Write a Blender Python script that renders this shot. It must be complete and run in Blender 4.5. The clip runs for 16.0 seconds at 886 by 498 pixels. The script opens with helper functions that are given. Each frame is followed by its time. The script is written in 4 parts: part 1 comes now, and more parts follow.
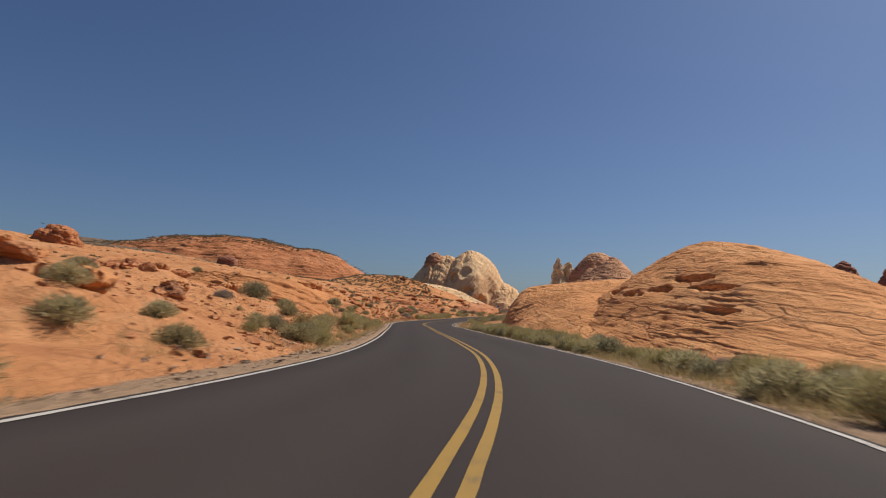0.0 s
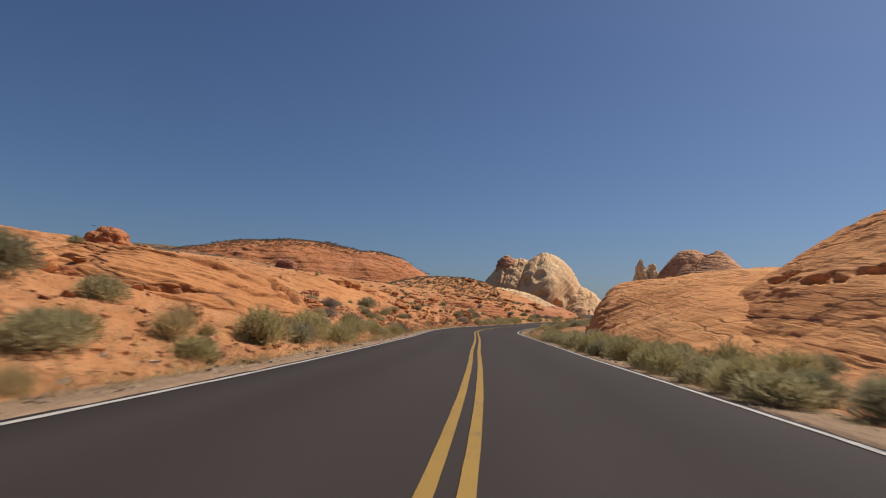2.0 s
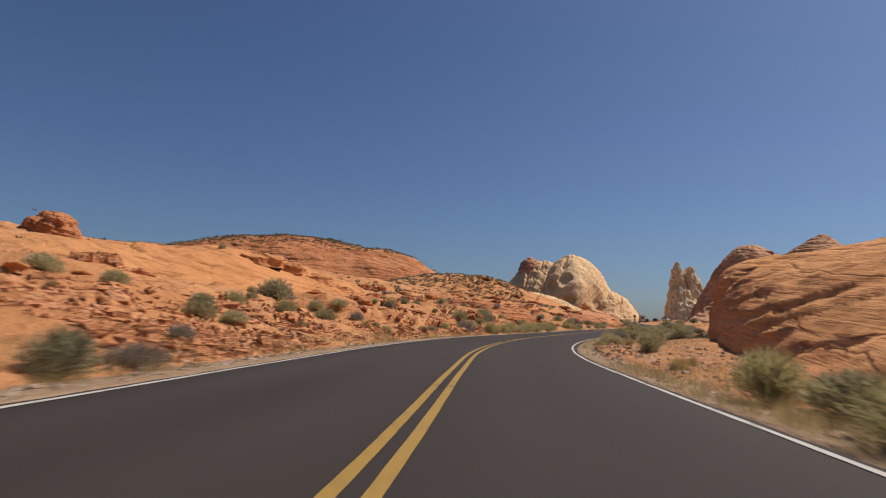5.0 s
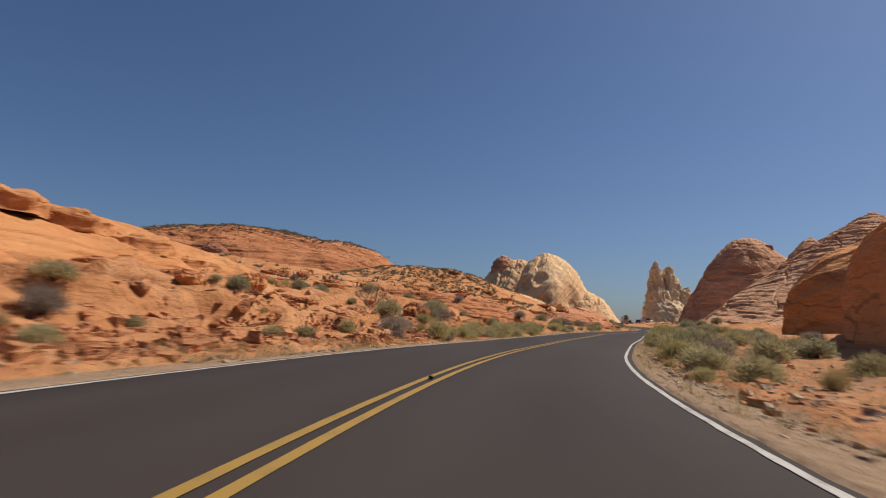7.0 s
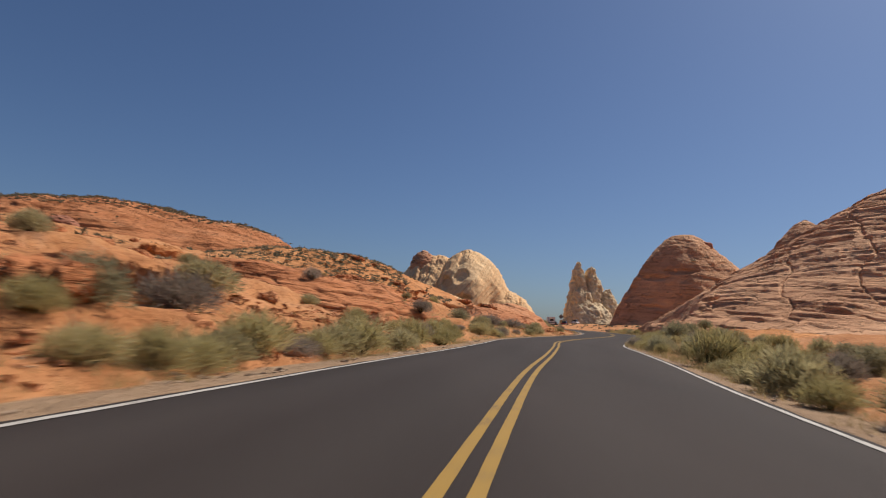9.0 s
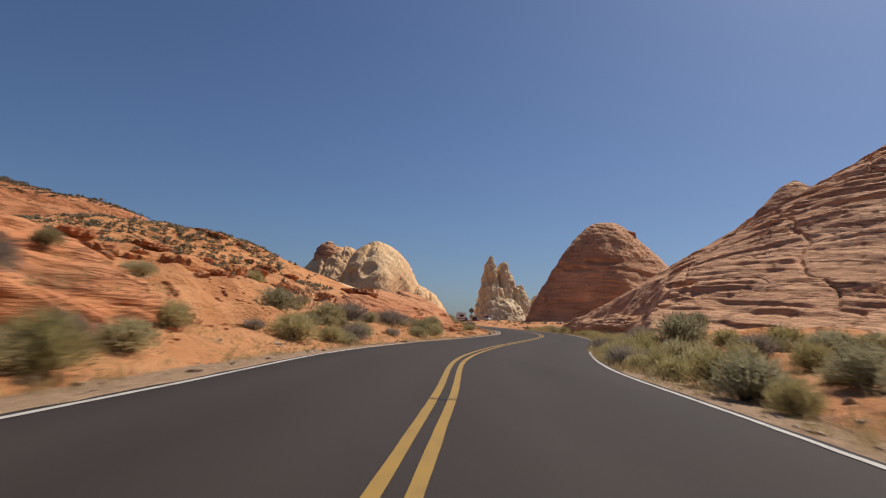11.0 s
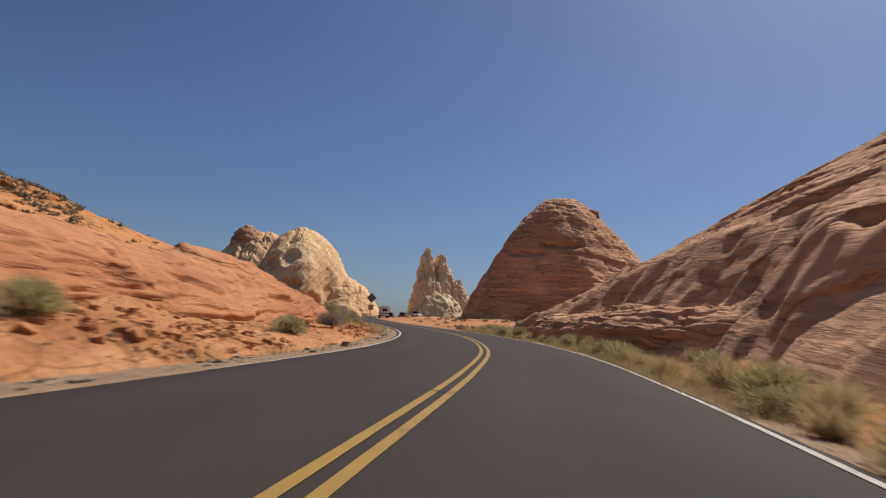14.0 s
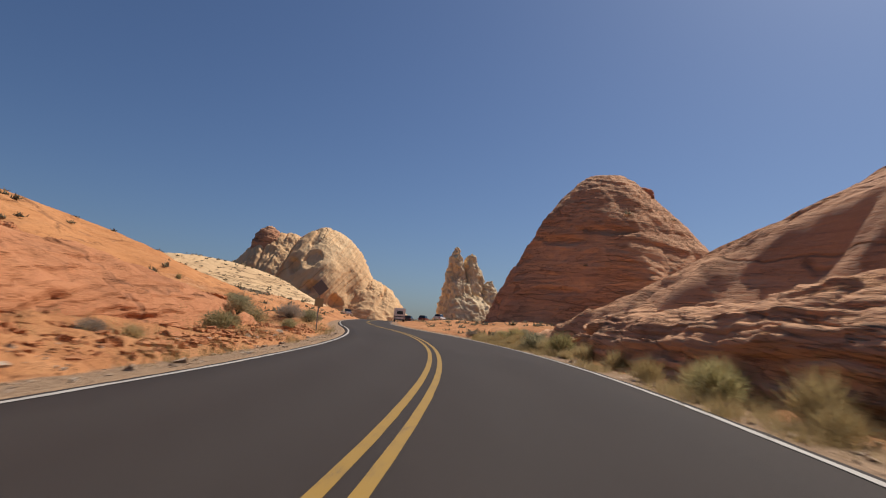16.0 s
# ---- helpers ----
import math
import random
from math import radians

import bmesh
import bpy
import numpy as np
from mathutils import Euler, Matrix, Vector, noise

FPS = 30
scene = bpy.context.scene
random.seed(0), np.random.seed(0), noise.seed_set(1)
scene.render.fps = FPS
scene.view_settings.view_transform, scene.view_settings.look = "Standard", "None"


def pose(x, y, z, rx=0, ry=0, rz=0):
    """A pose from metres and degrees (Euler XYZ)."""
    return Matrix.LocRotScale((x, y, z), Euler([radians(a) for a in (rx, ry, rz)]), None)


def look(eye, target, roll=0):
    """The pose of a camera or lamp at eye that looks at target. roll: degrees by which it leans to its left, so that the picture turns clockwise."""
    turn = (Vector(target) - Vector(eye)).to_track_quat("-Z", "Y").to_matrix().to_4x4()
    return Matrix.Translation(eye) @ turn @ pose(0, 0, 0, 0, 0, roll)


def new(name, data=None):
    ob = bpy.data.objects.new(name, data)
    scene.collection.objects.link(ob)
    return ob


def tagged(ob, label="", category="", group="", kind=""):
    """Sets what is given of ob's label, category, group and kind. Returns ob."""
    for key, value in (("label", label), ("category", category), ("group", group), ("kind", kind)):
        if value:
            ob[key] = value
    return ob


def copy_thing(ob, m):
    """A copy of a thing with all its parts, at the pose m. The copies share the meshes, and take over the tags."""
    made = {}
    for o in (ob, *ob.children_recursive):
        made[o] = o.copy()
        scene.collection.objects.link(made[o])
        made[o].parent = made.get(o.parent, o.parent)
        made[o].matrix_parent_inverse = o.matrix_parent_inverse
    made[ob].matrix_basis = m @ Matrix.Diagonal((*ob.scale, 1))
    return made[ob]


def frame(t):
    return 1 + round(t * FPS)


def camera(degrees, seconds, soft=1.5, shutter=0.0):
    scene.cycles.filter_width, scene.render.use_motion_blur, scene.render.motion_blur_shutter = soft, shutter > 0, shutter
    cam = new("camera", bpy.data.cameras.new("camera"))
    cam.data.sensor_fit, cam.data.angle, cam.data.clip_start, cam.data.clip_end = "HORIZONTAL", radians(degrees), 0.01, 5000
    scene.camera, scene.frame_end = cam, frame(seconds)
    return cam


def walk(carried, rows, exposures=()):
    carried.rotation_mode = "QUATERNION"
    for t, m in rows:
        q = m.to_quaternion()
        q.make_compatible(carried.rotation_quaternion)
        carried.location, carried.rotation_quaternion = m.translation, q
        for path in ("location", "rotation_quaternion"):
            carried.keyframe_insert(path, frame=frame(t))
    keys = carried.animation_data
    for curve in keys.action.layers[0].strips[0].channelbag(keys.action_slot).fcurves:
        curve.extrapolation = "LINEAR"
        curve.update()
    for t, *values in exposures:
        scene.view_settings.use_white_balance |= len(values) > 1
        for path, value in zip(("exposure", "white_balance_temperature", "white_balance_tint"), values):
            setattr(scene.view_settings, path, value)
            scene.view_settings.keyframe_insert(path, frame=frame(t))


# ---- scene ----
cam = camera(73.5, 16.0, soft=1.1, shutter=0.45)
PATH = [
    (0.0, pose(0.056, 0.000, 0.765, 96.00, -2.00, 0.07)),
    (0.5, pose(0.681, 4.953, 0.687, 96.11, -1.82, 1.57)),
    (1.0, pose(1.137, 9.878, 0.589, 96.31, -1.71, 3.64)),
    (1.5, pose(1.313, 14.879, 0.510, 96.44, -1.78, 5.47)),
    (2.0, pose(1.296, 20.021, 0.448, 96.36, -1.88, 7.23)),
    (2.5, pose(1.158, 25.212, 0.370, 96.33, -1.84, 8.63)),
    (3.0, pose(0.925, 30.469, 0.312, 96.36, -2.01, 9.47)),
    (3.5, pose(0.678, 35.775, 0.266, 96.37, -2.14, 9.72)),
    (4.0, pose(0.483, 41.174, 0.213, 96.53, -2.23, 9.77)),
    (6.5, pose(-0.809, 69.265, 0.014, 97.21, -2.30, 7.54)),
    (7.0, pose(-0.800, 75.200, 0.006, 97.16, -2.48, 6.70)),
    (7.5, pose(-0.763, 81.239, 0.069, 97.10, -3.08, 5.41)),
    (8.0, pose(-0.696, 87.381, 0.097, 97.30, -3.16, 3.73)),
    (8.5, pose(-0.291, 93.565, 0.133, 97.34, -3.45, 1.59)),
    (9.0, pose(0.389, 99.532, 0.164, 97.41, -3.68, -0.95)),
    (9.5, pose(1.352, 105.116, 0.184, 97.59, -3.88, -3.50)),
    (10.0, pose(2.581, 110.376, 0.218, 97.73, -3.76, -5.85)),
    (12.5, pose(9.182, 135.348, 0.706, 97.40, -4.42, -12.73)),
    (13.0, pose(10.930, 140.122, 0.735, 97.53, -4.63, -13.72)),
    (13.5, pose(12.750, 144.834, 0.794, 97.68, -4.65, -14.60)),
    (14.0, pose(14.617, 149.567, 0.866, 97.77, -4.85, -15.22)),
    (14.5, pose(16.572, 154.194, 0.960, 97.85, -4.87, -15.31)),
    (15.0, pose(18.487, 158.781, 1.063, 97.91, -4.99, -14.81)),
    (15.5, pose(20.294, 163.286, 1.168, 97.93, -4.89, -13.64)),
    (16.0, pose(21.858, 167.717, 1.277, 97.91, -4.70, -11.85)),
]

walk(cam, PATH, exposures=((0.0, -0.04), (4.0, 0.04), (8.0, 0.06), (12.5, 0.06), (16.0, 0.03)))

# ---------------------------------------------------------------- light
SUN_AZ, SUN_EL = 58.0, 52.0      # degrees to the right of +y, and above the horizon
world = bpy.data.worlds.new("desert_sky")
scene.world = world
world.use_nodes = True
wn = world.node_tree.nodes
sky = wn.new("ShaderNodeTexSky")
sky.sky_type = 'NISHITA'
sky.sun_disc = False
sky.sun_elevation = radians(SUN_EL)
sky.sun_rotation = radians(SUN_AZ)
sky.altitude = 700
sky.air_density = 1.0
sky.dust_density = 2.0
sky.ozone_density = 3.0
tint = wn.new("ShaderNodeMix")
tint.data_type, tint.blend_type = 'RGBA', 'MULTIPLY'
tint.inputs[0].default_value = 1.0
tint.inputs[7].default_value = (0.795, 0.912, 1.10, 1)
world.node_tree.links.new(sky.outputs[0], tint.inputs[6])
world.node_tree.links.new(tint.outputs[2], wn["Background"].inputs[0])
wn["Background"].inputs[1].default_value = 0.058
sun = new("sun", bpy.data.lights.new("sun", 'SUN'))
sun.data.energy = 4.6
sun.data.angle = radians(0.53)
sun.data.color = (1.0, 0.945, 0.865)
sd = Vector((math.sin(radians(SUN_AZ)) * math.cos(radians(SUN_EL)),
             math.cos(radians(SUN_AZ)) * math.cos(radians(SUN_EL)), math.sin(radians(SUN_EL))))
sun.matrix_world = look(sd * 60, (0, 0, 0))
scene.view_settings.exposure = 0.0

# ---------------------------------------------------------------- number helpers
rng = np.random.default_rng(7)


def _hash(ix, iy, iz, seed):
    h = (ix * 374761393 + iy * 668265263 + iz * 2147483647 + seed * 1274126177) & 0xFFFFFFFF
    h = ((h ^ (h >> 13)) * 1274126177) & 0xFFFFFFFF
    h = (h ^ (h >> 16)) & 0xFFFF
    return h / 65535.0


def vnoise(P, seed=0):
    """Smooth value noise in -1..1 for rows of points."""
    P = np.asarray(P, float)
    I = np.floor(P).astype(np.int64)
    f = P - I
    f = f * f * f * (f * (f * 6 - 15) + 10)
    x, y, z = I[:, 0], I[:, 1], I[:, 2]
    out = 0
    for dx in (0, 1):
        wx = f[:, 0] if dx else 1 - f[:, 0]
        for dy in (0, 1):
            wy = f[:, 1] if dy else 1 - f[:, 1]
            for dz in (0, 1):
                wz = f[:, 2] if dz else 1 - f[:, 2]
                out = out + wx * wy * wz * _hash(x + dx, y + dy, z + dz, seed)
    return out * 2 - 1


def fbm(P, octaves=4, seed=0, gain=0.5):
    out, amp, tot, Q = 0, 1.0, 0.0, np.asarray(P, float)
    for k in range(octaves):
        out = out + amp * vnoise(Q, seed + k * 17)
        tot += amp
        amp *= gain
        Q = Q * 2.03 + 11.7
    return out / tot


def smooth(a, b, x):
    t = np.clip((x - a) / (b - a), 0, 1)
    return t * t * (3 - 2 * t)


def beds(P, normal, gap, seed, reach=7.0):
    """Relief of bedded rock, -1..1: layers that stand out or lie back by turns along their length, with a thin
    groove at each joint. Thicker sets cut one another off, each with a dip of its own."""
    n = np.array(normal, float)
    n /= np.linalg.norm(n)
    a = np.cross(n, (0.3, 1.0, 0.1))
    a /= np.linalg.norm(a)
    c = np.cross(n, a)
    soft = fbm(P / (gap * 22), 3, seed)
    sets = P @ n / (gap * 6.5) + 0.55 * soft
    lay = np.floor(sets).astype(np.int64)
    dip = (_hash(lay, lay * 0, lay * 0, seed + 1) - 0.5) * 0.34
    turn = (_hash(lay, lay * 0, lay * 0, seed + 2) - 0.5) * 0.34
    la, lc = P @ a, P @ c
    s = (P @ n + dip * la + turn * lc) / gap + 0.5 * soft + 0.16 * fbm(P / (gap * 2.5), 2, seed + 5)
    out, k = 0, 1.0
    for j, (q, amp) in enumerate(((s, 0.60), (s * 2.7 + 3.1, 0.42))):
        i = np.floor(q)
        f = q - i
        lo, hi = (vnoise(np.stack([la / (reach * k), lc / (reach * k), (i + d) * 7.31 + 0.5], 1), seed + 11 + j) for d in (0, 1))
        out = out + amp * (lo + (hi - lo) * smooth(0.84, 1.0, f) - 0.55 * np.exp(-((f - 0.90) / 0.07) ** 2))
        k *= 0.5
    return out


def joints(P, normal, gap, seed):
    """Steep cracks across the beds: 0..1, one on a crack."""
    n = np.array(normal, float)
    n /= np.linalg.norm(n)
    q = P @ n / gap + 0.5 * fbm(P / (gap * 1.6), 3, seed) + 0.10 * fbm(P / (gap * 0.25), 2, seed + 3)
    f = np.abs(q - np.round(q)) * gap
    on = smooth(-0.05, 0.25, fbm(P / (gap * 2.2), 2, seed + 8))
    return np.exp(-(f / 0.11) ** 2) * on


# ---------------------------------------------------------------- road line and ground
XK, XSTEP = -32.0, 8.0
XV = np.array([-6.50, -5.02, -3.20, -1.67, -0.42, 0.69, 1.10, 0.87, 0.42, -0.14, -0.65, -1.20, -1.83, -2.33, -2.36, -1.83, -0.75, 0.83, 2.56, 4.55, 6.43, 8.25, 11.09, 14.53, 18.04, 21.16, 23.47, 25.15, 26.33, 27.12, 27.58, 27.75, 27.70, 27.86, 28.10, 28.48, 29.00, 29.69, 30.50, 31.41, 32.40, 33.43, 34.50, 35.59, 36.70, 37.94, 38.90])
ZK, ZSTEP = -40.0, 20.0
ZV = np.array([0.418, 0.118, -0.169, -0.478, -0.708, -0.835, -0.896, -0.804, -0.568, -0.283, 0.124, 0.549, 0.834, 1.125, 1.421, 1.751, 2.091, 2.441, 2.791])
BV = np.array([-0.0139, -0.0078, -0.0080, -0.0070, 0.0097, 0.0089, 0.0174, 0.0154, 0.0108])     # crossfall, every 30 m


def spline(y, k0, step, v):
    y = np.asarray(y, float)
    q = np.clip((y - k0) / step, 0, len(v) - 1.0001)
    i = np.floor(q).astype(int)
    t = q - i
    a, b, c, d = (v[np.clip(i + j, 0, len(v) - 1)] for j in (-1, 0, 1, 2))
    return 0.5 * (2 * b + (c - a) * t + (2 * a - 5 * b + 4 * c - d) * t * t + (3 * b - a - 3 * c + d) * t ** 3)


def xc(y):
    return spline(y, XK, XSTEP, XV)


def zr(y):
    return spline(y, ZK, ZSTEP, ZV)


def bank(y):
    return spline(y, 0.0, 30.0, BV)


HALF = 3.68          # centre line to edge line


def bump(x, y, cx, cy, ax, ay, h, p=2.0, rot=0.0):
    c, s = math.cos(radians(rot)), math.sin(radians(rot))
    dx, dy = x - cx, y - cy
    r = np.hypot((dx * c + dy * s) / ax, (-dx * s + dy * c) / ay)
    return h * np.clip(1 - r ** p, 0, 1) ** 1.5


def ground_base(x, y):
    u = x - xc(y)
    z = zr(y) + bank(y) * np.clip(u, -4.5, 4.5)
    d = np.maximum(0, -u - 4.5)
    rise = 0.27 * np.maximum(0, d - 0.9) - 0.148 * np.maximum(0, d - 9.5)
    rise = rise - 0.09 * np.maximum(0, d - 190) - 0.045 * np.maximum(0, d - 420)
    e = np.maximum(0, u - 4.3)
    dip = -0.10 * np.minimum(e, 6.0) * smooth(75, 45, y) + 0.11 * np.minimum(np.maximum(e - 1.0, 0), 12) * smooth(70, 100, y)
    dip = dip + 0.02 * np.maximum(0, e - 40)
    z = z + rise + dip
    z = z + bump(x, y, -215, 380, 150, 90, 9, 2.0, 10) - bump(x, y, 8.5, 180, 10, 36, 2.2, 2.0, -14)
    return z


def gz(x, y):
    x, y = np.asarray(x, float), np.asarray(y, float)
    u = x - xc(y)
    z = ground_base(x, y)
    P = np.stack([x, y, z * 0], 1)
    off = smooth(5.0, 9.0, np.abs(u))
    near = smooth(4.2, 6.5, np.abs(u))
    left = smooth(0, -8, u)
    far = smooth(30, 160, np.abs(u))
    z = z + near * 0.10 * fbm(P * 0.8, 3, 21) + off * (0.55 * fbm(P * 0.11, 4, 3) + 0.22 * fbm(P * 0.45, 3, 9))
    z = z + far * 3.0 * fbm(P * 0.018, 4, 31)
    # broken bedding steps on the left bank
    for h, dip, sc, sd_, lo in ((0.45, 0.20, 0.09, 41, 0.0), (1.0, 0.13, 0.05, 45, 0.1), (2.4, 0.10, 0.022, 47, 0.5)):
        q = (z + dip * y - 0.06 * x) / h + 1.3 * fbm(P * sc, 3, sd_) + 0.5 * fbm(P * sc * 5, 3, sd_ + 1)
        fr = q - np.floor(q)
        mask = smooth(-0.12, 0.22, fbm(P * 0.045, 3, sd_ + 2)) * np.maximum(off * left * (1 - lo), far * left)
        z = z + h * 0.55 * mask * (smooth(0.70, 0.90, fr) - fr)
    knob = fbm(P * 0.9, 4, 61)
    z = z + off * left * 0.22 * np.maximum(knob - 0.05, 0) * 2.0
    # bed under the road
    bed = zr(y) + bank(y) * u
    z = np.where(np.abs(u) < 3.9, bed - 0.16, np.where(np.abs(u) < 5.2, np.minimum(z, bed - 0.05 - 0.05 * (np.abs(u) - 3.9)), z))
    return z


def gz1(x, y):
    return float(gz(np.array([x]), np.array([y]))[0])


# ---------------------------------------------------------------- materials
class Mat:
    def __init__(self, name):
        self.m = bpy.data.materials.new(name)
        self.m.use_nodes = True
        self.n, self.l = self.m.node_tree.nodes, self.m.node_tree.links
        self.b = self.n["Principled BSDF"]
        self.pos = self.n.new("ShaderNodeNewGeometry").outputs["Position"]

    def noise(self, scale, detail=4, rough=0.55, vec=None, dist=0.0):
        t = self.n.new("ShaderNodeTexNoise")
        t.inputs["Scale"].default_value, t.inputs["Detail"].default_value = scale, detail
        t.inputs["Roughness"].default_value, t.inputs["Distortion"].default_value = rough, dist
        self.l.new(vec or self.pos, t.inputs["Vector"])
        return t.outputs[0]

    def voro(self, scale, feature='F1', vec=None):
        t = self.n.new("ShaderNodeTexVoronoi")
        t.feature = feature
        t.inputs["Scale"].default_value = scale
        self.l.new(vec or self.pos, t.inputs["Vector"])
        return t.outputs["Distance"]

    def ramp(self, fac, stops):
        r = self.n.new("ShaderNodeValToRGB")
        el = r.color_ramp.elements
        while len(el) < len(stops):
            el.new(0.5)
        for e, (p, c) in zip(el, stops):
            e.position = p
            e.color = (*c, 1) if len(c) == 3 else c
        self.l.new(fac, r.inputs[0])
        return r.outputs[0]

    def step(self, fac, a, b):
        m = self.n.new("ShaderNodeMapRange")
        m.interpolation_type = 'SMOOTHSTEP'
        m.inputs[1].default_value, m.inputs[2].default_value = a, b
        self.l.new(fac, m.inputs[0])
        return m.outputs[0]

    def mix(self, fac, a, b, mode='MIX'):
        m = self.n.new("ShaderNodeMix")
        m.data_type, m.blend_type = 'RGBA', mode
        for sock, v in ((m.inputs[0], fac), (m.inputs[6], a), (m.inputs[7], b)):
            if hasattr(v, "is_linked"):
                self.l.new(v, sock)
            else:
                sock.default_value = v if isinstance(v, float) else (*v, 1)
        return m.outputs[2]

    def math(self, op, a, b=0.0):
        m = self.n.new("ShaderNodeMath")
        m.operation = op
        for sock, v in zip(m.inputs, (a, b)):
            if hasattr(v, "is_linked"):
                self.l.new(v, sock)
            else:
                sock.default_value = v
        return m.outputs[0]

    def attr(self, name):
        a = self.n.new("ShaderNodeAttribute")
        a.attribute_name = name
        return a.outputs["Fac"]

    def random(self):
        return self.n.new("ShaderNodeObjectInfo").outputs["Random"]

    def island(self):
        return [o for o in self.n if o.type == 'NEW_GEOMETRY'][0].outputs["Random Per Island"]

    def scaled(self, v, rot=(0, 0, 0)):
        m = self.n.new("ShaderNodeMapping")
        m.vector_type = 'TEXTURE'
        m.inputs["Scale"].default_value = [1.0 / a for a in v]
        m.inputs["Rotation"].default_value = [radians(a) for a in rot]
        self.l.new(self.pos, m.inputs["Vector"])
        return m.outputs[0]

    def bumped(self, *layers):
        last = None
        for h, dist, strength in layers:
            b = self.n.new("ShaderNodeBump")
            b.inputs["Strength"].default_value, b.inputs["Distance"].default_value = strength, dist
            self.l.new(h, b.inputs["Height"])
            if last:
                self.l.new(last, b.inputs["Normal"])
            last = b.outputs[0]
        self.l.new(last, self.b.inputs["Normal"])

    def done(self, colour, rough=0.9, spec=0.25):
        if hasattr(colour, "is_linked"):
            self.l.new(colour, self.b.inputs["Base Color"])
        else:
            self.b.inputs["Base Color"].default_value = (*colour, 1)
        if hasattr(rough, "is_linked"):
            self.l.new(rough, self.b.inputs["Roughness"])
        else:
            self.b.inputs["Roughness"].default_value = rough
        self.b.inputs["Specular IOR Level"].default_value = spec
        return self.m


def sandstone(name, low, mid, high, tilt, band=1.0, varnish=0.35, dark=(0.10, 0.045, 0.03), size=1.0, parting=1.0):
    """Bedded sandstone: tilted colour bands, blotches, grain, patchy dark varnish, and painted crevice shade."""
    k = Mat(name)
    bed = k.scaled((0.05 * band, 0.05 * band, 1.1 * band), tilt)
    wide = k.noise(0.6 / size, 5, 0.6, bed, 0.6)
    fine = k.noise(2.6 / size, 6, 0.65, bed, 0.4)
    blot = k.noise(0.09 / size, 5, 0.6)
    grain = k.noise(9.0, 6, 0.7)
    col = k.ramp(k.math('ADD', k.math('MULTIPLY', wide, 0.6), k.math('MULTIPLY', blot, 0.4)),
                 [(0.32, low), (0.5, mid), (0.68, high)])
    col = k.mix(k.math('MULTIPLY', k.step(fine, 0.52, 0.70), 0.38), col, low)
    col = k.mix(k.math('MULTIPLY', k.step(grain, 0.35, 0.75), 0.22), col, tuple(min(1, c * 1.25) for c in high))
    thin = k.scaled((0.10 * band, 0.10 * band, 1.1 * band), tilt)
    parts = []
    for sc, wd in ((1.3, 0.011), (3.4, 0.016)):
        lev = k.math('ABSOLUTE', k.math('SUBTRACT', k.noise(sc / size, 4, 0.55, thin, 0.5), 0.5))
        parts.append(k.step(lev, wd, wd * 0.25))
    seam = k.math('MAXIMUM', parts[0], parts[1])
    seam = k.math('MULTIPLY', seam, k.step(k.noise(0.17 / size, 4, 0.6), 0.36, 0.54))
    # shadow lines of thin ledges, painted dark along the bedding
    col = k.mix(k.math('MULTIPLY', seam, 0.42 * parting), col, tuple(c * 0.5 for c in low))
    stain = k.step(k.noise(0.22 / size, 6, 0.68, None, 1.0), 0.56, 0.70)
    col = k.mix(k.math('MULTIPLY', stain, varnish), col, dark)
    warp = k.n.new("ShaderNodeVectorMath")
    warp.operation = 'MULTIPLY_ADD'
    warp.inputs[1].default_value = (0.9 * size,) * 3
    wn_ = k.n.new("ShaderNodeTexNoise")
    wn_.inputs["Scale"].default_value = 0.5 / size
    k.l.new(k.pos, wn_.inputs["Vector"])
    k.l.new(wn_.outputs["Color"], warp.inputs[0])
    k.l.new(k.scaled((0.16, 0.16, 1.5), tilt), warp.inputs[2])
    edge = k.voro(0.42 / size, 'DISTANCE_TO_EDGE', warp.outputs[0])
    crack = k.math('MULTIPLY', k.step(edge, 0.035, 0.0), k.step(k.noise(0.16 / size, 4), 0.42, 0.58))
    # shade inside the cracks, put into the colour in the varnish tone
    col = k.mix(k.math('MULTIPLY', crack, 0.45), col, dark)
    tone = k.noise(0.9 / size, 6, 0.7, None, 0.8)
    col = k.mix(k.math('MULTIPLY', k.step(tone, 0.56, 0.74), 0.35), col, low)
    pits = k.voro(2.2 / size)
    k.bumped((wide, 0.22 * size, 0.5), (fine, 0.24 * size, 0.8), (tone, 0.12 * size, 0.35), (grain, 0.05, 0.5), (pits, 0.08, 0.12), (k.math('SUBTRACT', 1.0, crack), 0.15, 0.6), (k.math('SUBTRACT', 1.0, seam), 0.16 * size, 0.8 * parting))
    return k.done(col, 0.92, 0.12)


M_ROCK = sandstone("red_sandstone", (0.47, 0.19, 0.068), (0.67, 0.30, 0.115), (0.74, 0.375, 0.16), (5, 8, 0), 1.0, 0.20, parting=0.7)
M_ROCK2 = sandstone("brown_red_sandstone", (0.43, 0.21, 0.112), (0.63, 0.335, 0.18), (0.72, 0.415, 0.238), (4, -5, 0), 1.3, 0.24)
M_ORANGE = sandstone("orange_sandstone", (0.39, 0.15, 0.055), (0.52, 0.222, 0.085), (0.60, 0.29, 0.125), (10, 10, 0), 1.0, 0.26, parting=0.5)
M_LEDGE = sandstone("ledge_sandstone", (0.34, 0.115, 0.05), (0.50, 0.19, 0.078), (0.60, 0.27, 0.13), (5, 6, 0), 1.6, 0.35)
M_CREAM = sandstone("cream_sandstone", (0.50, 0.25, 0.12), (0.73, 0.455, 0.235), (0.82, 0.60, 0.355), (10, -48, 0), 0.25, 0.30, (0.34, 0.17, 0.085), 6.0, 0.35)
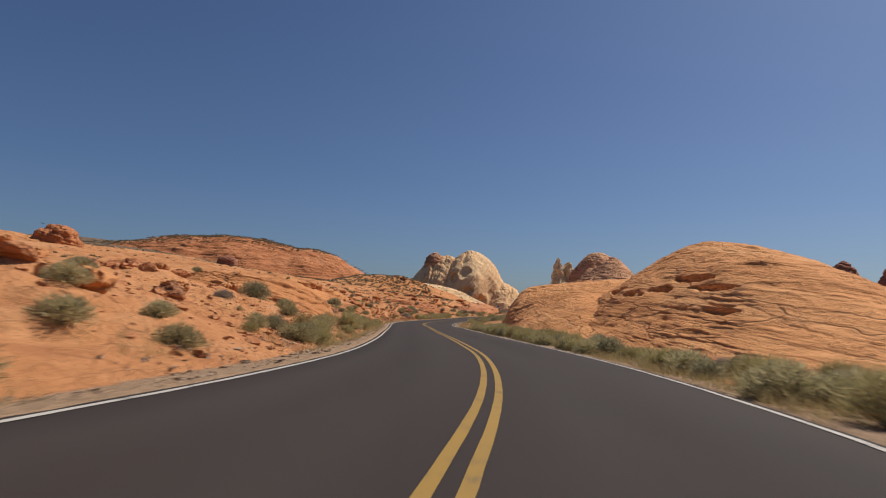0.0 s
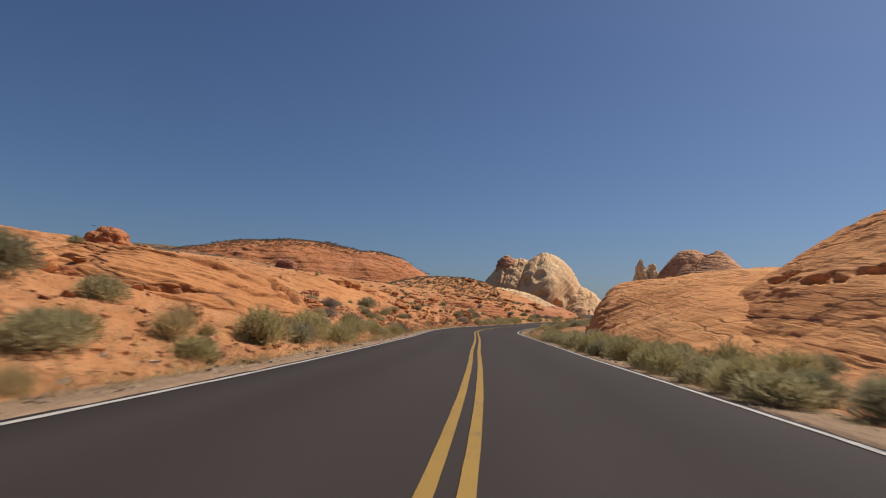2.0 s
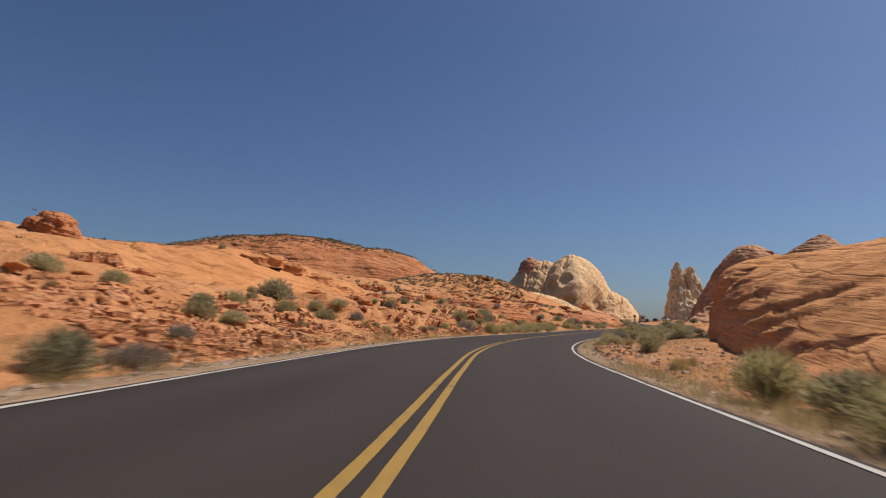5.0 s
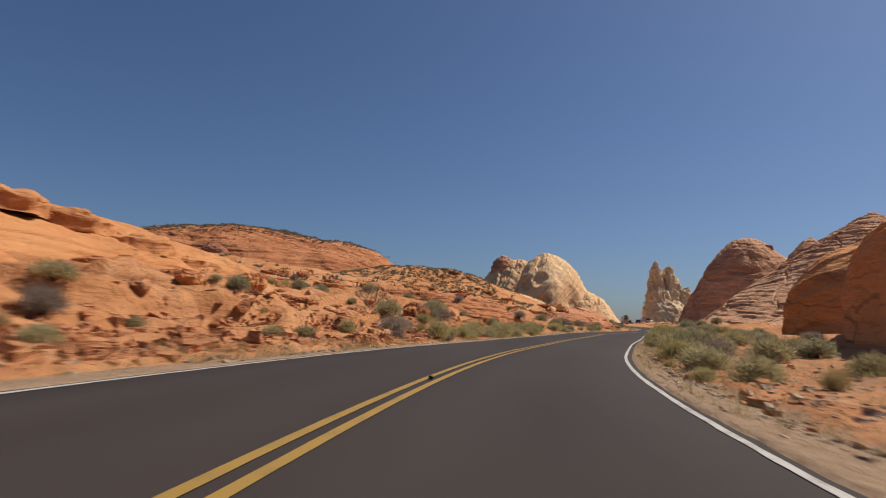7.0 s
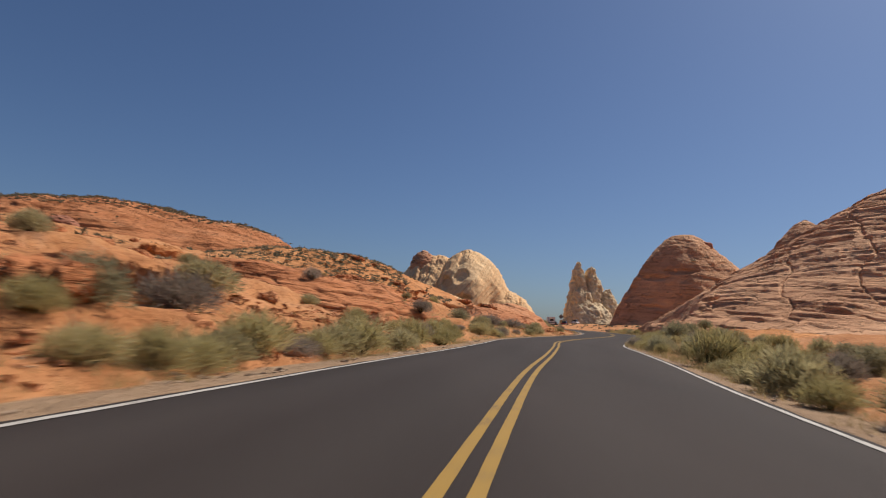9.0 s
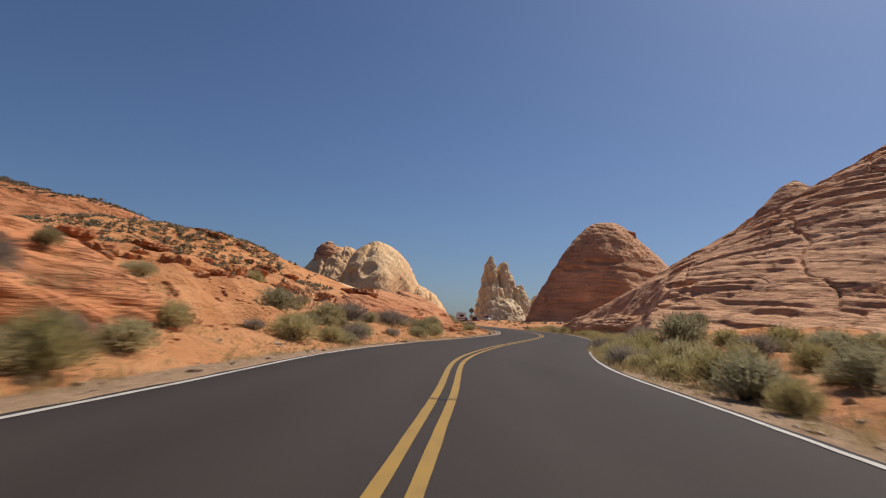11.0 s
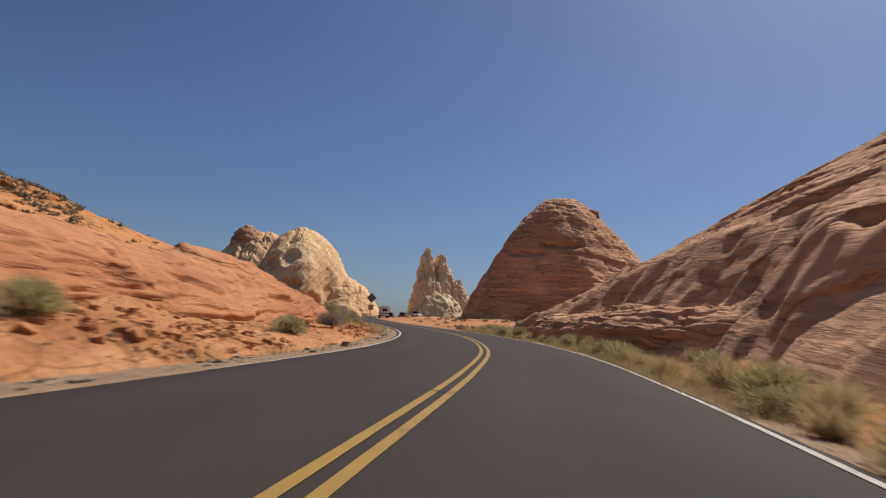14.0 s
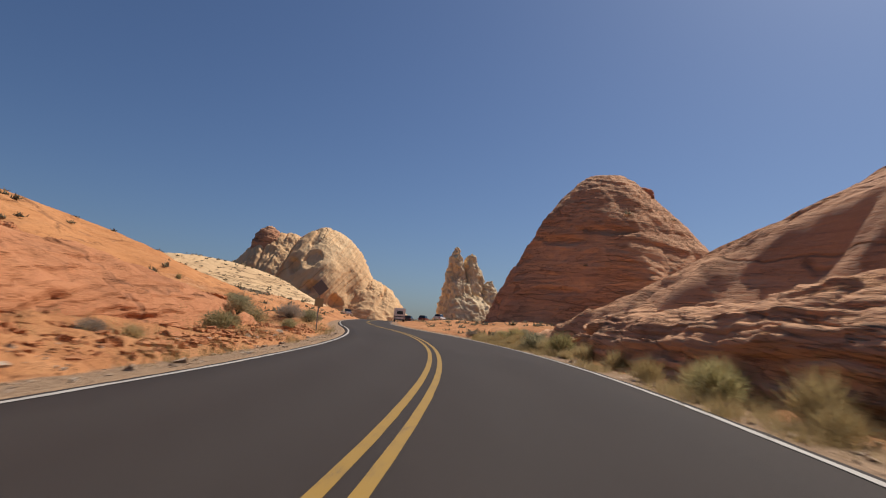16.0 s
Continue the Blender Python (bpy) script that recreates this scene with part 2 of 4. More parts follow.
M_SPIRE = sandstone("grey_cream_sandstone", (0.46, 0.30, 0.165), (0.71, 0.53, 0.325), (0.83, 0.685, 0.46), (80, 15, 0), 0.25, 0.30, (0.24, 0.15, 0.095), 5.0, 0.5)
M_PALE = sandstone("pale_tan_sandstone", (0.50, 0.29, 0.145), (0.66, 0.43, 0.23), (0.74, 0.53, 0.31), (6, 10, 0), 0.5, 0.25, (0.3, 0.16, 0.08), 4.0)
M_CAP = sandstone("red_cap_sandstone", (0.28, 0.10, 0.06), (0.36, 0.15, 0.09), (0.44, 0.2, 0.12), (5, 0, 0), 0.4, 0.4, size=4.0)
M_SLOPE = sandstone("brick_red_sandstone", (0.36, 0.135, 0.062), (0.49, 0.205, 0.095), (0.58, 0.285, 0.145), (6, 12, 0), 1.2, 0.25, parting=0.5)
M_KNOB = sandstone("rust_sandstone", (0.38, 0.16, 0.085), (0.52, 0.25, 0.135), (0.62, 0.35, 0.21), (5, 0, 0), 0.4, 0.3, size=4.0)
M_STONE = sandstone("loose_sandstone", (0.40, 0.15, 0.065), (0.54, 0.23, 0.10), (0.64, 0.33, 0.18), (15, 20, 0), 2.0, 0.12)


def ground_material():
    k = Mat("desert_soil")
    big = k.noise(0.05, 5, 0.6)
    mid = k.noise(0.5, 6, 0.65, None, 0.5)
    grain = k.noise(14.0, 5, 0.7)
    bed = k.noise(1.2, 5, 0.65, k.scaled((0.18, 0.18, 1.6), (8, 9, 0)), 0.5)
    sand = k.ramp(k.math('ADD', k.math('MULTIPLY', big, 0.5), k.math('MULTIPLY', mid, 0.5)),
                  [(0.30, (0.36, 0.135, 0.052)), (0.48, (0.52, 0.23, 0.095)), (0.62, (0.585, 0.29, 0.135)), (0.75, (0.62, 0.375, 0.22))])
    sand = k.mix(k.math('MULTIPLY', k.step(bed, 0.52, 0.70), 0.55), sand, (0.29, 0.10, 0.045))
    pale = k.step(k.noise(0.21, 5, 0.7, None, 0.8), 0.60, 0.72)
    sand = k.mix(k.math('MULTIPLY', pale, 0.45), sand, (0.62, 0.40, 0.26))
    tone = k.noise(1.4, 6, 0.72, None, 0.9)
    sand = k.mix(k.math('MULTIPLY', k.step(tone, 0.55, 0.72), 0.5), sand, (0.27, 0.095, 0.042))
    sand = k.mix(k.math('MULTIPLY', k.step(tone, 0.42, 0.28), 0.35), sand, (0.66, 0.37, 0.19))
    chip = k.voro(1.7, 'DISTANCE_TO_EDGE', k.scaled((1, 0.55, 2.0), (10, 8, 20)))
    crack = k.math('MULTIPLY', k.step(chip, 0.07, 0.0), k.step(k.noise(0.3, 4), 0.48, 0.62))
    sand = k.mix(k.math('MULTIPLY', crack, 0.6), sand, (0.15, 0.05, 0.025))
    # tan roadside gravel
    gravel = k.ramp(k.noise(24.0, 4, 0.8), [(0.3, (0.20, 0.12, 0.066)), (0.5, (0.34, 0.215, 0.128)), (0.7, (0.47, 0.34, 0.225))])
    edge = k.math('ADD', k.attr("gravel"), k.math('MULTIPLY', k.math('SUBTRACT', k.noise(1.3, 5, 0.7), 0.5), 0.8))
    col = k.mix(k.step(edge, 0.42, 0.62), sand, gravel)
    # dull stony cover of the far slopes
    scr = k.math('ADD', k.attr("scrub"), k.math('MULTIPLY', k.math('SUBTRACT', k.noise(0.10, 6, 0.7), 0.5), 1.4))
    cover = k.ramp(k.noise(0.8, 6, 0.75), [(0.3, (0.075, 0.055, 0.04)), (0.5, (0.17, 0.115, 0.075)), (0.7, (0.30, 0.17, 0.10))])
    col = k.mix(k.step(scr, 0.42, 0.60), col, cover)
    peb = k.voro(6.0)
    k.bumped((bed, 0.35, 0.5), (mid, 0.25, 0.5), (tone, 0.3, 0.6), (peb, 0.08, 0.4), (grain, 0.04, 0.7))
    return k.done(col, 0.95, 0.12)


M_GROUND = ground_material()


def asphalt_material():
    k = Mat("asphalt")
    fine = k.noise(60.0, 4, 0.8)
    mott = k.noise(0.35, 5, 0.6, k.scaled((1.0, 0.15, 1.0)))
    col = k.ramp(mott, [(0.3, (0.034, 0.0245, 0.0205)), (0.7, (0.050, 0.037, 0.0312))])
    col = k.mix(k.math('MULTIPLY', k.step(fine, 0.5, 0.75), 0.5), col, (0.085, 0.07, 0.059))
    track = k.attr("track")
    col = k.mix(k.math('MULTIPLY', track, 0.3), col, (0.060, 0.049, 0.042))
    k.bumped((fine, 0.01, 0.6))
    return k.done(col, 0.88, 0.18)


def paint_material(name, colour, worn, wear):
    k = Mat(name)
    n = k.math('ADD', k.math('MULTIPLY', k.noise(2.5, 5, 0.75), 0.5), k.math('MULTIPLY', k.noise(45.0, 4, 0.8), 0.5))
    col = k.mix(k.step(n, wear, wear + 0.10), colour, worn)
    tone = k.noise(1.1, 4, 0.6)
    col = k.mix(k.math('MULTIPLY', tone, 0.3), col, worn)
    k.bumped((n, 0.01, 0.4))
    return k.done(col, 0.75, 0.3)


M_ASPHALT = asphalt_material()
M_YELLOW = paint_material("yellow_paint", (0.36, 0.205, 0.035), (0.13, 0.09, 0.05), 0.525)
M_WHITE = paint_material("white_paint", (0.52, 0.47, 0.41), (0.17, 0.14, 0.115), 0.515)
M_TAR = Mat("tar")
M_TAR = M_TAR.done(M_TAR.ramp(M_TAR.noise(20, 3), [(0.3, (0.012, 0.011, 0.010)), (0.7, (0.03, 0.027, 0.025))]), 0.6)


def leaf_material(name, dark, light, tip):
    k = Mat(name)
    r = k.math('ADD', k.math('MULTIPLY', k.island(), 0.6), k.math('MULTIPLY', k.random(), 0.4))
    col = k.ramp(r, [(0.1, dark), (0.55, light), (0.92, tip)])
    out = k.done(col, 0.8, 0.2)
    k.b.inputs["Subsurface Weight"].default_value = 0.0
    tr = k.n.new("ShaderNodeBsdfTranslucent")
    k.l.new(col, tr.inputs["Color"])
    ms = k.n.new("ShaderNodeMixShader")
    ms.inputs[0].default_value = 0.42
    k.l.new(k.b.outputs[0], ms.inputs[1])
    k.l.new(tr.outputs[0], ms.inputs[2])
    k.l.new(ms.outputs[0], k.n["Material Output"].inputs["Surface"])
    return out


M_SAGE = leaf_material("sage_leaf", (0.25, 0.205, 0.105), (0.43, 0.365, 0.185), (0.56, 0.48, 0.27))
M_RABBIT = leaf_material("rabbitbrush_leaf", (0.27, 0.225, 0.095), (0.45, 0.375, 0.165), (0.58, 0.49, 0.26))
M_GREEN = leaf_material("creosote_leaf", (0.22, 0.195, 0.11), (0.36, 0.32, 0.185), (0.46, 0.41, 0.25))
M_DRY = leaf_material("dry_grass_blade", (0.29, 0.205, 0.09), (0.49, 0.365, 0.17), (0.62, 0.49, 0.27))
M_SCRUB = leaf_material("dull_scrub_leaf", (0.12, 0.10, 0.065), (0.22, 0.185, 0.115), (0.33, 0.28, 0.18))
M_GREY = leaf_material("dead_twig", (0.19, 0.15, 0.115), (0.32, 0.26, 0.20), (0.45, 0.375, 0.295))
M_STEM = leaf_material("shrub_stem", (0.06, 0.042, 0.03), (0.12, 0.085, 0.06), (0.19, 0.14, 0.10))


def plain(name, colour, rough=0.5, metal=0.0, spec=0.4, speck=0.15):
    k = Mat(name)
    n = k.noise(8.0, 4, 0.7)
    out = k.done(k.mix(k.math('MULTIPLY', n, speck), colour, tuple(c * 0.5 for c in colour)), rough, spec)
    k.b.inputs["Metallic"].default_value = metal
    return out


# ---------------------------------------------------------------- mesh helpers
def mesh_from(name, verts, faces, mat, smooth_shade=True):
    me = bpy.data.meshes.new(name)
    verts = np.asarray(verts, np.float32)
    faces = np.asarray(faces, np.int32)
    me.vertices.add(len(verts))
    me.vertices.foreach_set("co", verts.ravel())
    k = faces.shape[1]
    me.loops.add(faces.size)
    me.loops.foreach_set("vertex_index", faces.ravel())
    me.polygons.add(len(faces))
    me.polygons.foreach_set("loop_start", np.arange(0, faces.size, k, dtype=np.int32))
    me.update(calc_edges=True)
    me.polygons.foreach_set("use_smooth", np.full(len(faces), smooth_shade))
    me.materials.append(mat)
    me.validate()
    return me


def put_attr(me, name, values):
    a = me.attributes.new(name, 'FLOAT', 'POINT')
    a.data.foreach_set("value", np.asarray(values, np.float32))


def grid_faces(rows, cols, wrap=False):
    i = np.arange(rows - 1)[:, None]
    j = np.arange(cols if wrap else cols - 1)[None, :]
    a = i * cols + j
    b = i * cols + (j + 1) % cols
    return np.stack([a, b, b + cols, a + cols], -1).reshape(-1, 4)


def part(name, me, parent, label=""):
    ob = new(name, me)
    ob.parent = parent
    if label:
        ob["label"] = label
    return ob


def bm_mesh(name, bm, mat, flat=True):
    me = bpy.data.meshes.new(name)
    bm.to_mesh(me)
    bm.free()
    me.materials.append(mat)
    for p in me.polygons:
        p.use_smooth = not flat
    return me


def empty(name, m):
    ob = new(name)
    ob.empty_display_size = 0.2
    ob.matrix_world = m
    return ob


# ---------------------------------------------------------------- ground and road
def spaced(edges):
    out = [edges[0][0]]
    for a, b, s0, s1 in edges:
        v, n = a, 0
        while v < b:
            t = (v - a) / (b - a)
            v += s0 + (s1 - s0) * t
            out.append(min(v, b))
    return np.array(out)


def build_ground():
    right = spaced([(0, 3.6, 1.0, 0.5), (3.6, 5.4, 0.12, 0.2), (5.4, 30, 0.22, 0.7), (30, 150, 0.8, 5), (150, 3200, 6, 260)])
    left = spaced([(0, 3.6, 1.0, 0.5), (3.6, 5.4, 0.12, 0.2), (5.4, 26, 0.2, 0.4), (26, 150, 0.4, 1.6), (150, 420, 1.8, 6), (420, 3200, 7, 260)])
    U = np.concatenate([-left[::-1], right[1:]])
    Y = spaced([(-40, 0, 3.0, 0.5), (0, 190, 0.34, 0.38), (190, 420, 0.45, 2.2), (420, 3600, 4, 280)])
    yy, uu = np.meshgrid(Y, U, indexing="ij")
    x, y = (xc(yy) + uu).ravel(), yy.ravel()
    z = gz(x, y)
    me = mesh_from("ground", np.stack([x, y, z], 1), grid_faces(len(Y), len(U)), M_GROUND)
    u = uu.ravel()
    P = np.stack([x, y, z * 0], 1)
    g = np.clip(1.05 - (np.abs(u) - 4.2) / np.where(u < 0, 1.4, 1.7), 0, 1)
    g = np.maximum(g, 0.46 * smooth(4, 6, u) * smooth(17, 11, u) * smooth(62, 74, y) * smooth(112, 98, y))
    put_attr(me, "gravel", g)
    s = smooth(60, 120, -u) * smooth(190, 260, y) * 0.55 + smooth(12, 26, z) * smooth(-60, -110, u) * 0.3
    s = s + 0.75 * smooth(262, 300, y + 0.35 * (x + 100)) * smooth(-20, -60, u)
    s = s + 0.6 * smooth(175, 215, y) * smooth(-12, -26, u) * smooth(-110, -70, u)
    s = s + 0.5 * smooth(200, 280, y) * smooth(10, 40, np.abs(u))
    put_attr(me, "scrub", np.clip(s, 0, 1))
    ob = new("ground", me)
    tagged(ob, "orange-red desert soil and bedrock with gravel beside the road", "ground", kind="structure")


YV = np.array([-0.006, 0.005, 0.021, 0.021, 0.043, 0.064, 0.057, -0.005, -0.100, -0.138, -0.105, -0.065, -0.073, -0.071, -0.050, -0.025])


def yellow_shift(y):
    return spline(y, -16.0, 16.0, YV)


def ribbon(name, u0, u1, y0, y1, dz, mat, thick=0.0, step=0.5, attr=None, wob=0.0, shift=None):
    ys = np.arange(y0, y1 + step * 0.5, step)
    n = 9 if attr else 2
    us = np.linspace(u0, u1, n)
    dx = np.gradient(xc(ys), ys)
    ln = np.sqrt(1 + dx * dx)
    V = []
    for k, u in enumerate(us):
        u = u + (shift(ys) if shift else 0.0)
        w = wob * fbm(np.stack([ys * 2.0, ys * 0 + us[k] * 9, ys * 0], 1), 3, 77) if wob else 0
        crown = -0.012 * np.abs(u) + bank(ys) * u
        V.append(np.stack([xc(ys) + (u + w) / ln, ys - (u + w) * dx / ln, zr(ys) + dz + crown], 1))
    if thick:
        for k in (0, -1):
            low = V[k].copy()
            low[:, 2] -= thick
            low[:, 0] += -0.15 if k == 0 else 0.15
            V = [low] + V if k == 0 else V + [low]
    V = np.stack(V, 1)
    me = mesh_from(name, V.reshape(-1, 3), grid_faces(len(ys), V.shape[1])[:, ::-1], mat)
    if attr:
        cu = np.concatenate([[u0], us, [u1]]) if thick else us
        tr = sum(np.exp(-((cu - c) / 0.45) ** 2) for c in (-2.7, -1.0, 1.0, 2.7))
        put_attr(me, attr, np.tile(np.clip(tr, 0, 1), len(ys)))
    return me


def build_road():
    road = new("road", ribbon("road", -3.84, 3.84, -38, 318, 0.0, M_ASPHALT, 0.14, 0.5, "track", 0.06))
    tagged(road, "dark grey-brown asphalt two-lane desert road", "road", kind="structure")
    for s in (-1, 1):
        o = new("centre_line", ribbon("centre_line", s * 0.115 - 0.053, s * 0.115 + 0.053, -38, 318, 0.008, M_YELLOW, 0, 0.25, None, 0.006, yellow_shift))
        tagged(o, "worn solid yellow painted centre line on asphalt", "road marking", "double yellow line", "structure")
        o = new("edge_line", ribbon("edge_line", s * HALF - 0.05, s * HALF + 0.05, -38, 318, 0.008, M_WHITE, 0, 0.25, None, 0.02))
        tagged(o, "worn white painted edge line on asphalt", "road marking", "white edge lines", "structure")


build_ground()
build_road()

# ---------------------------------------------------------------- rock forms
def vert_normals(V, rows, cols):
    G = V.reshape(rows, cols, 3)
    du = np.roll(G, -1, 1) - np.roll(G, 1, 1)
    dv = np.gradient(G, axis=0)
    n = np.cross(dv, du).reshape(-1, 3)
    ln = np.linalg.norm(n, axis=1, keepdims=True)
    n = n / np.maximum(ln, 1e-9)
    return n


ROCKV = []


def dome(name, cx, cy, ax, ay, base, top, ez, rot, rings, segs, mat, label, bed=(0.3, -0.2, 1), gap=0.8, lip=0.25, lump=0.8,
         lump_size=9.0, fine=0.12, seed=1, steep=None, skirt=2.5, lean=(0, 0), ragged=0.0, peak=1.0, dents=(), crack=None, cut=None, lobes=0.10, south=1.0):
    """A rounded rock mass: swept profile, then lumps, bedding lips and grain pushed along the surface.
    steep: (angle, width, ez) gives one side of it another profile."""
    H = top - base
    a = np.linspace(math.pi / 2, 0, rings)
    th = np.linspace(0, 2 * math.pi, segs, endpoint=False)
    A, T = np.meshgrid(a, th, indexing="ij")
    e = np.full_like(T, ez)
    if steep:
        for ang, width, ez2 in steep:
            dd = (T - radians(ang) + math.pi) % (2 * math.pi) - math.pi
            e = e + (ez2 - e) * np.exp(-(dd / radians(width)) ** 2)
    r = np.cos(A) ** peak
    zz = np.sin(A) ** e
    # below the profile: a skirt into the ground
    k = np.linspace(0, 1, 5)[1:]
    sk_r = 1 + 0.02 * k[:, None] + 0 * th[None, :]
    r = np.concatenate([r, sk_r], 0)
    zz = np.concatenate([zz, -(skirt / H) * k[:, None] + 0 * th[None, :]], 0)
    T2 = np.concatenate([T, np.repeat(T[-1:], 4, 0)], 0)
    rr = 1 + lobes * fbm(np.stack([np.cos(T2[0]) * 1.7 + seed, np.sin(T2[0]) * 1.7, T2[0] * 0], 1), 3, seed + 50)
    x = ax * r * np.cos(T2) * rr[None, :]
    y = ay * r * np.sin(T2) * rr[None, :]
    y = np.where(y < 0, y * south, y)
    c, s = math.cos(radians(rot)), math.sin(radians(rot))
    X = cx + x * c - y * s + lean[0] * zz * H
    Y = cy + x * s + y * c + lean[1] * zz * H
    V = np.stack([X, Y, base + zz * H], -1).reshape(-1, 3)
    R, C = r.shape
    N = vert_normals(V, R, C)
    N[:C] = (0, 0, 1)
    d = lump * fbm(V / lump_size, 4, seed)
    V = V + N * d[:, None]
    N = vert_normals(V, R, C)
    N[:C] = (0, 0, 1)
    mask = 0.35 + 0.65 * smooth(-0.3, 0.3, fbm(V / (lump_size * 0.8), 3, seed + 9))
    d = lip * 1.5 * beds(V, bed, gap, seed + 2, gap * 9) * mask
    if crack:
        d = d - lip * 0.75 * joints(V, crack[:3], crack[3], seed + 31)
    d = d + fine * fbm(V * 1.1, 4, seed + 6)
    if ragged:
        d = d + ragged * (1 - np.abs(fbm(V / (lump_size * 0.35), 4, seed + 12)) * 2.4)
    fade = np.ones((R, C))
    fade[:3] = np.linspace(0.2, 0.9, 3)[:, None]
    V = V + N * (d * fade.ravel())[:, None]
    for px, py, pz, rx, ry, rz, turned, depth in dents:
        # a hollow with a sharp upper lip and a sloping floor
        near = np.where(np.abs(V - np.array([px, py, pz])).max(1) < 1.6 * max(rx, ry, rz))[0]
        if not len(near):
            continue
        Q = V[near]
        q = Q - np.array([px, py, pz])
        ca, sa = math.cos(radians(turned)), math.sin(radians(turned))
        q = np.stack([(q[:, 0] * ca + q[:, 1] * sa) / rx, (-q[:, 0] * sa + q[:, 1] * ca) / ry, q[:, 2] / rz], 1)
        q = q + 0.25 * np.stack([fbm(Q * 0.9 / max(rz, 0.6), 3, seed + 70 + k) for k in range(3)], 1)
        dist = np.linalg.norm(q, axis=1)
        w = np.where(q[:, 2] > 0, smooth(1.0, 0.82, dist), smooth(1.0, 0.3, dist))
        V[near] = Q - N[near] * (depth * w)[:, None]
    if cut:
        # the foot is cut back along the road: offset from the centre line, slope of the face
        u = V[:, 0] - xc(V[:, 1])
        lim = zr(V[:, 1]) - 0.3 + (np.abs(u) - cut[0] + 0.9 * fbm(V / 3.0, 3, seed + 44)) * cut[1]
        V[:, 2] = np.where((np.abs(u) < cut[0] + 9) & (V[:, 2] > lim), lim + 0.12 * (V[:, 2] - lim), V[:, 2])
    V[:C] = V[:C].mean(0)
    ROCKV.append(V)
    ob = new(name, mesh_from(name, V, grid_faces(R, C, True), mat))
    tagged(ob, label, "rock formation")
    return ob


def as_parts(name, label, *pieces):
    """One thing out of several rock masses, each a part."""
    top = empty(name, pose(0, 0, 0))
    tagged(top, label, "rock formation")
    for ob, part_name, part_label in pieces:
        as_part(ob, top, part_name, part_label)
    return top


def as_part(ob, parent, part_name, part_label=""):
    for key in ("category", "label"):
        if key in ob:
            del ob[key]
    ob.name = part_name
    ob.parent = parent
    if part_label:
        ob["label"] = part_label


def cap(parent, x, y, z, ax, ay, h, rot, seed, mat=None, name="cap_ledge", label="dark varnished cap ledge"):
    o = dome(name, x, y, ax, ay, z - h, z + h * 0.6, 0.7, rot, 40, 110, mat or M_CAP, "x", gap=0.4, lip=0.15, lump=0.3, lump_size=1.5, fine=0.1, seed=seed, skirt=0.6)
    as_part(o, parent, name, label)


# hollows under the ledges: place, half sizes, turn, depth
DOME_DENTS = ((18.8, 57.9, 3.0, 2.2, 3.5, 0.8, 0, 1.1), (18.4, 53.6, 2.7, 2.2, 3.0, 0.7, 0, 1.0), (19.4, 50.8, 3.1, 2.0, 2.6, 0.5, 0, 0.9),
              (20.6, 48.6, 4.1, 2.0, 2.8, 0.4, 0, 0.8), (19.5, 41.6, 1.4, 1.5, 2.2, 0.4, 0, 0.6), (20.5, 45.0, 3.2, 1.6, 3.0, 0.35, 0, 0.6))
RIDGE_DENTS = ((27.5, 159.4, 4.6, 1.6, 3.0, 0.40, -12, 0.6), (25.2, 156.9, 3.5, 1.4, 2.8, 0.35, -12, 0.6), (25.8, 159.7, 3.5, 1.4, 2.8, 0.35, -12, 0.5),
               (62.4, 193.2, 5.2, 1.7, 2.8, 0.60, -12, 1.0), (58.0, 195.4, 7.7, 1.4, 2.2, 0.30, -12, 0.5), (67.2, 205.3, 2.6, 1.7, 3.0, 0.50, -12, 0.8),
               (56.1, 201.0, 7.7, 1.8, 3.4, 0.35, -12, 0.5), (57.6, 197.4, 7.7, 1.8, 3.2, 0.40, -12, 0.5), (58.0, 208.6, 6.1, 1.6, 3.2, 0.35, -12, 0.5),
               (64.6, 214.6, 3.5, 1.7, 3.2, 0.50, -12, 0.8), (56.6, 215.7, 5.2, 1.7, 3.2, 0.40, -12, 0.6))

# right of the road, near to far
o = dome("sandstone_dome", 29, 59.7, 18.25, 34.4, -1.6, 8.5, 2.79, -5.8, 300, 760, M_ROCK, "broad cross-bedded red sandstone dome beside the road",
         bed=(0.24, 0.05, 1), gap=0.55, lip=0.09, lump=0.55, seed=11, peak=1.16, lean=(-0.17, 0.03), crack=(0.8, 0.5, 0.6, 6.5), dents=DOME_DENTS)
cap(o, 28.2, 62.5, 8.35, 2.6, 3.0, 0.35, 20, 12)
c1 = dome("sandstone_bluff", 28.75, 110.9, 12.0, 13.65, -1.0, 7.2, 0.6, 20, 220, 460, M_ROCK, "bulging cross-bedded red sandstone bluff with a shaded road face",
          bed=(0.15, 0.35, 1), gap=0.6, lip=0.24, lump=0.5, seed=23, peak=0.79, lean=(0.03, 0.18))
c2 = dome("nose", 22.26, 79.1, 14.8, 19.4, -1.5, 5.7, 0.75, -4.5, 200, 420, M_ROCK, "x", bed=(-0.3, 0.1, 1), gap=0.7, lip=0.10, lump=0.45, seed=27,
          peak=1.16, lean=(0.17, -0.08), steep=[(150, 30, 0.4), (232, 40, 1.6), (290, 45, 1.9)])
c3 = dome("foot", 17, 72, 9.5, 25, -1.5, 3.7, 1.9, -3, 130, 420, M_ROCK, "x", bed=(-0.3, 0.1, 1), gap=0.6, lip=0.10, lump=0.4, seed=29, lean=(0.3, 0.3))
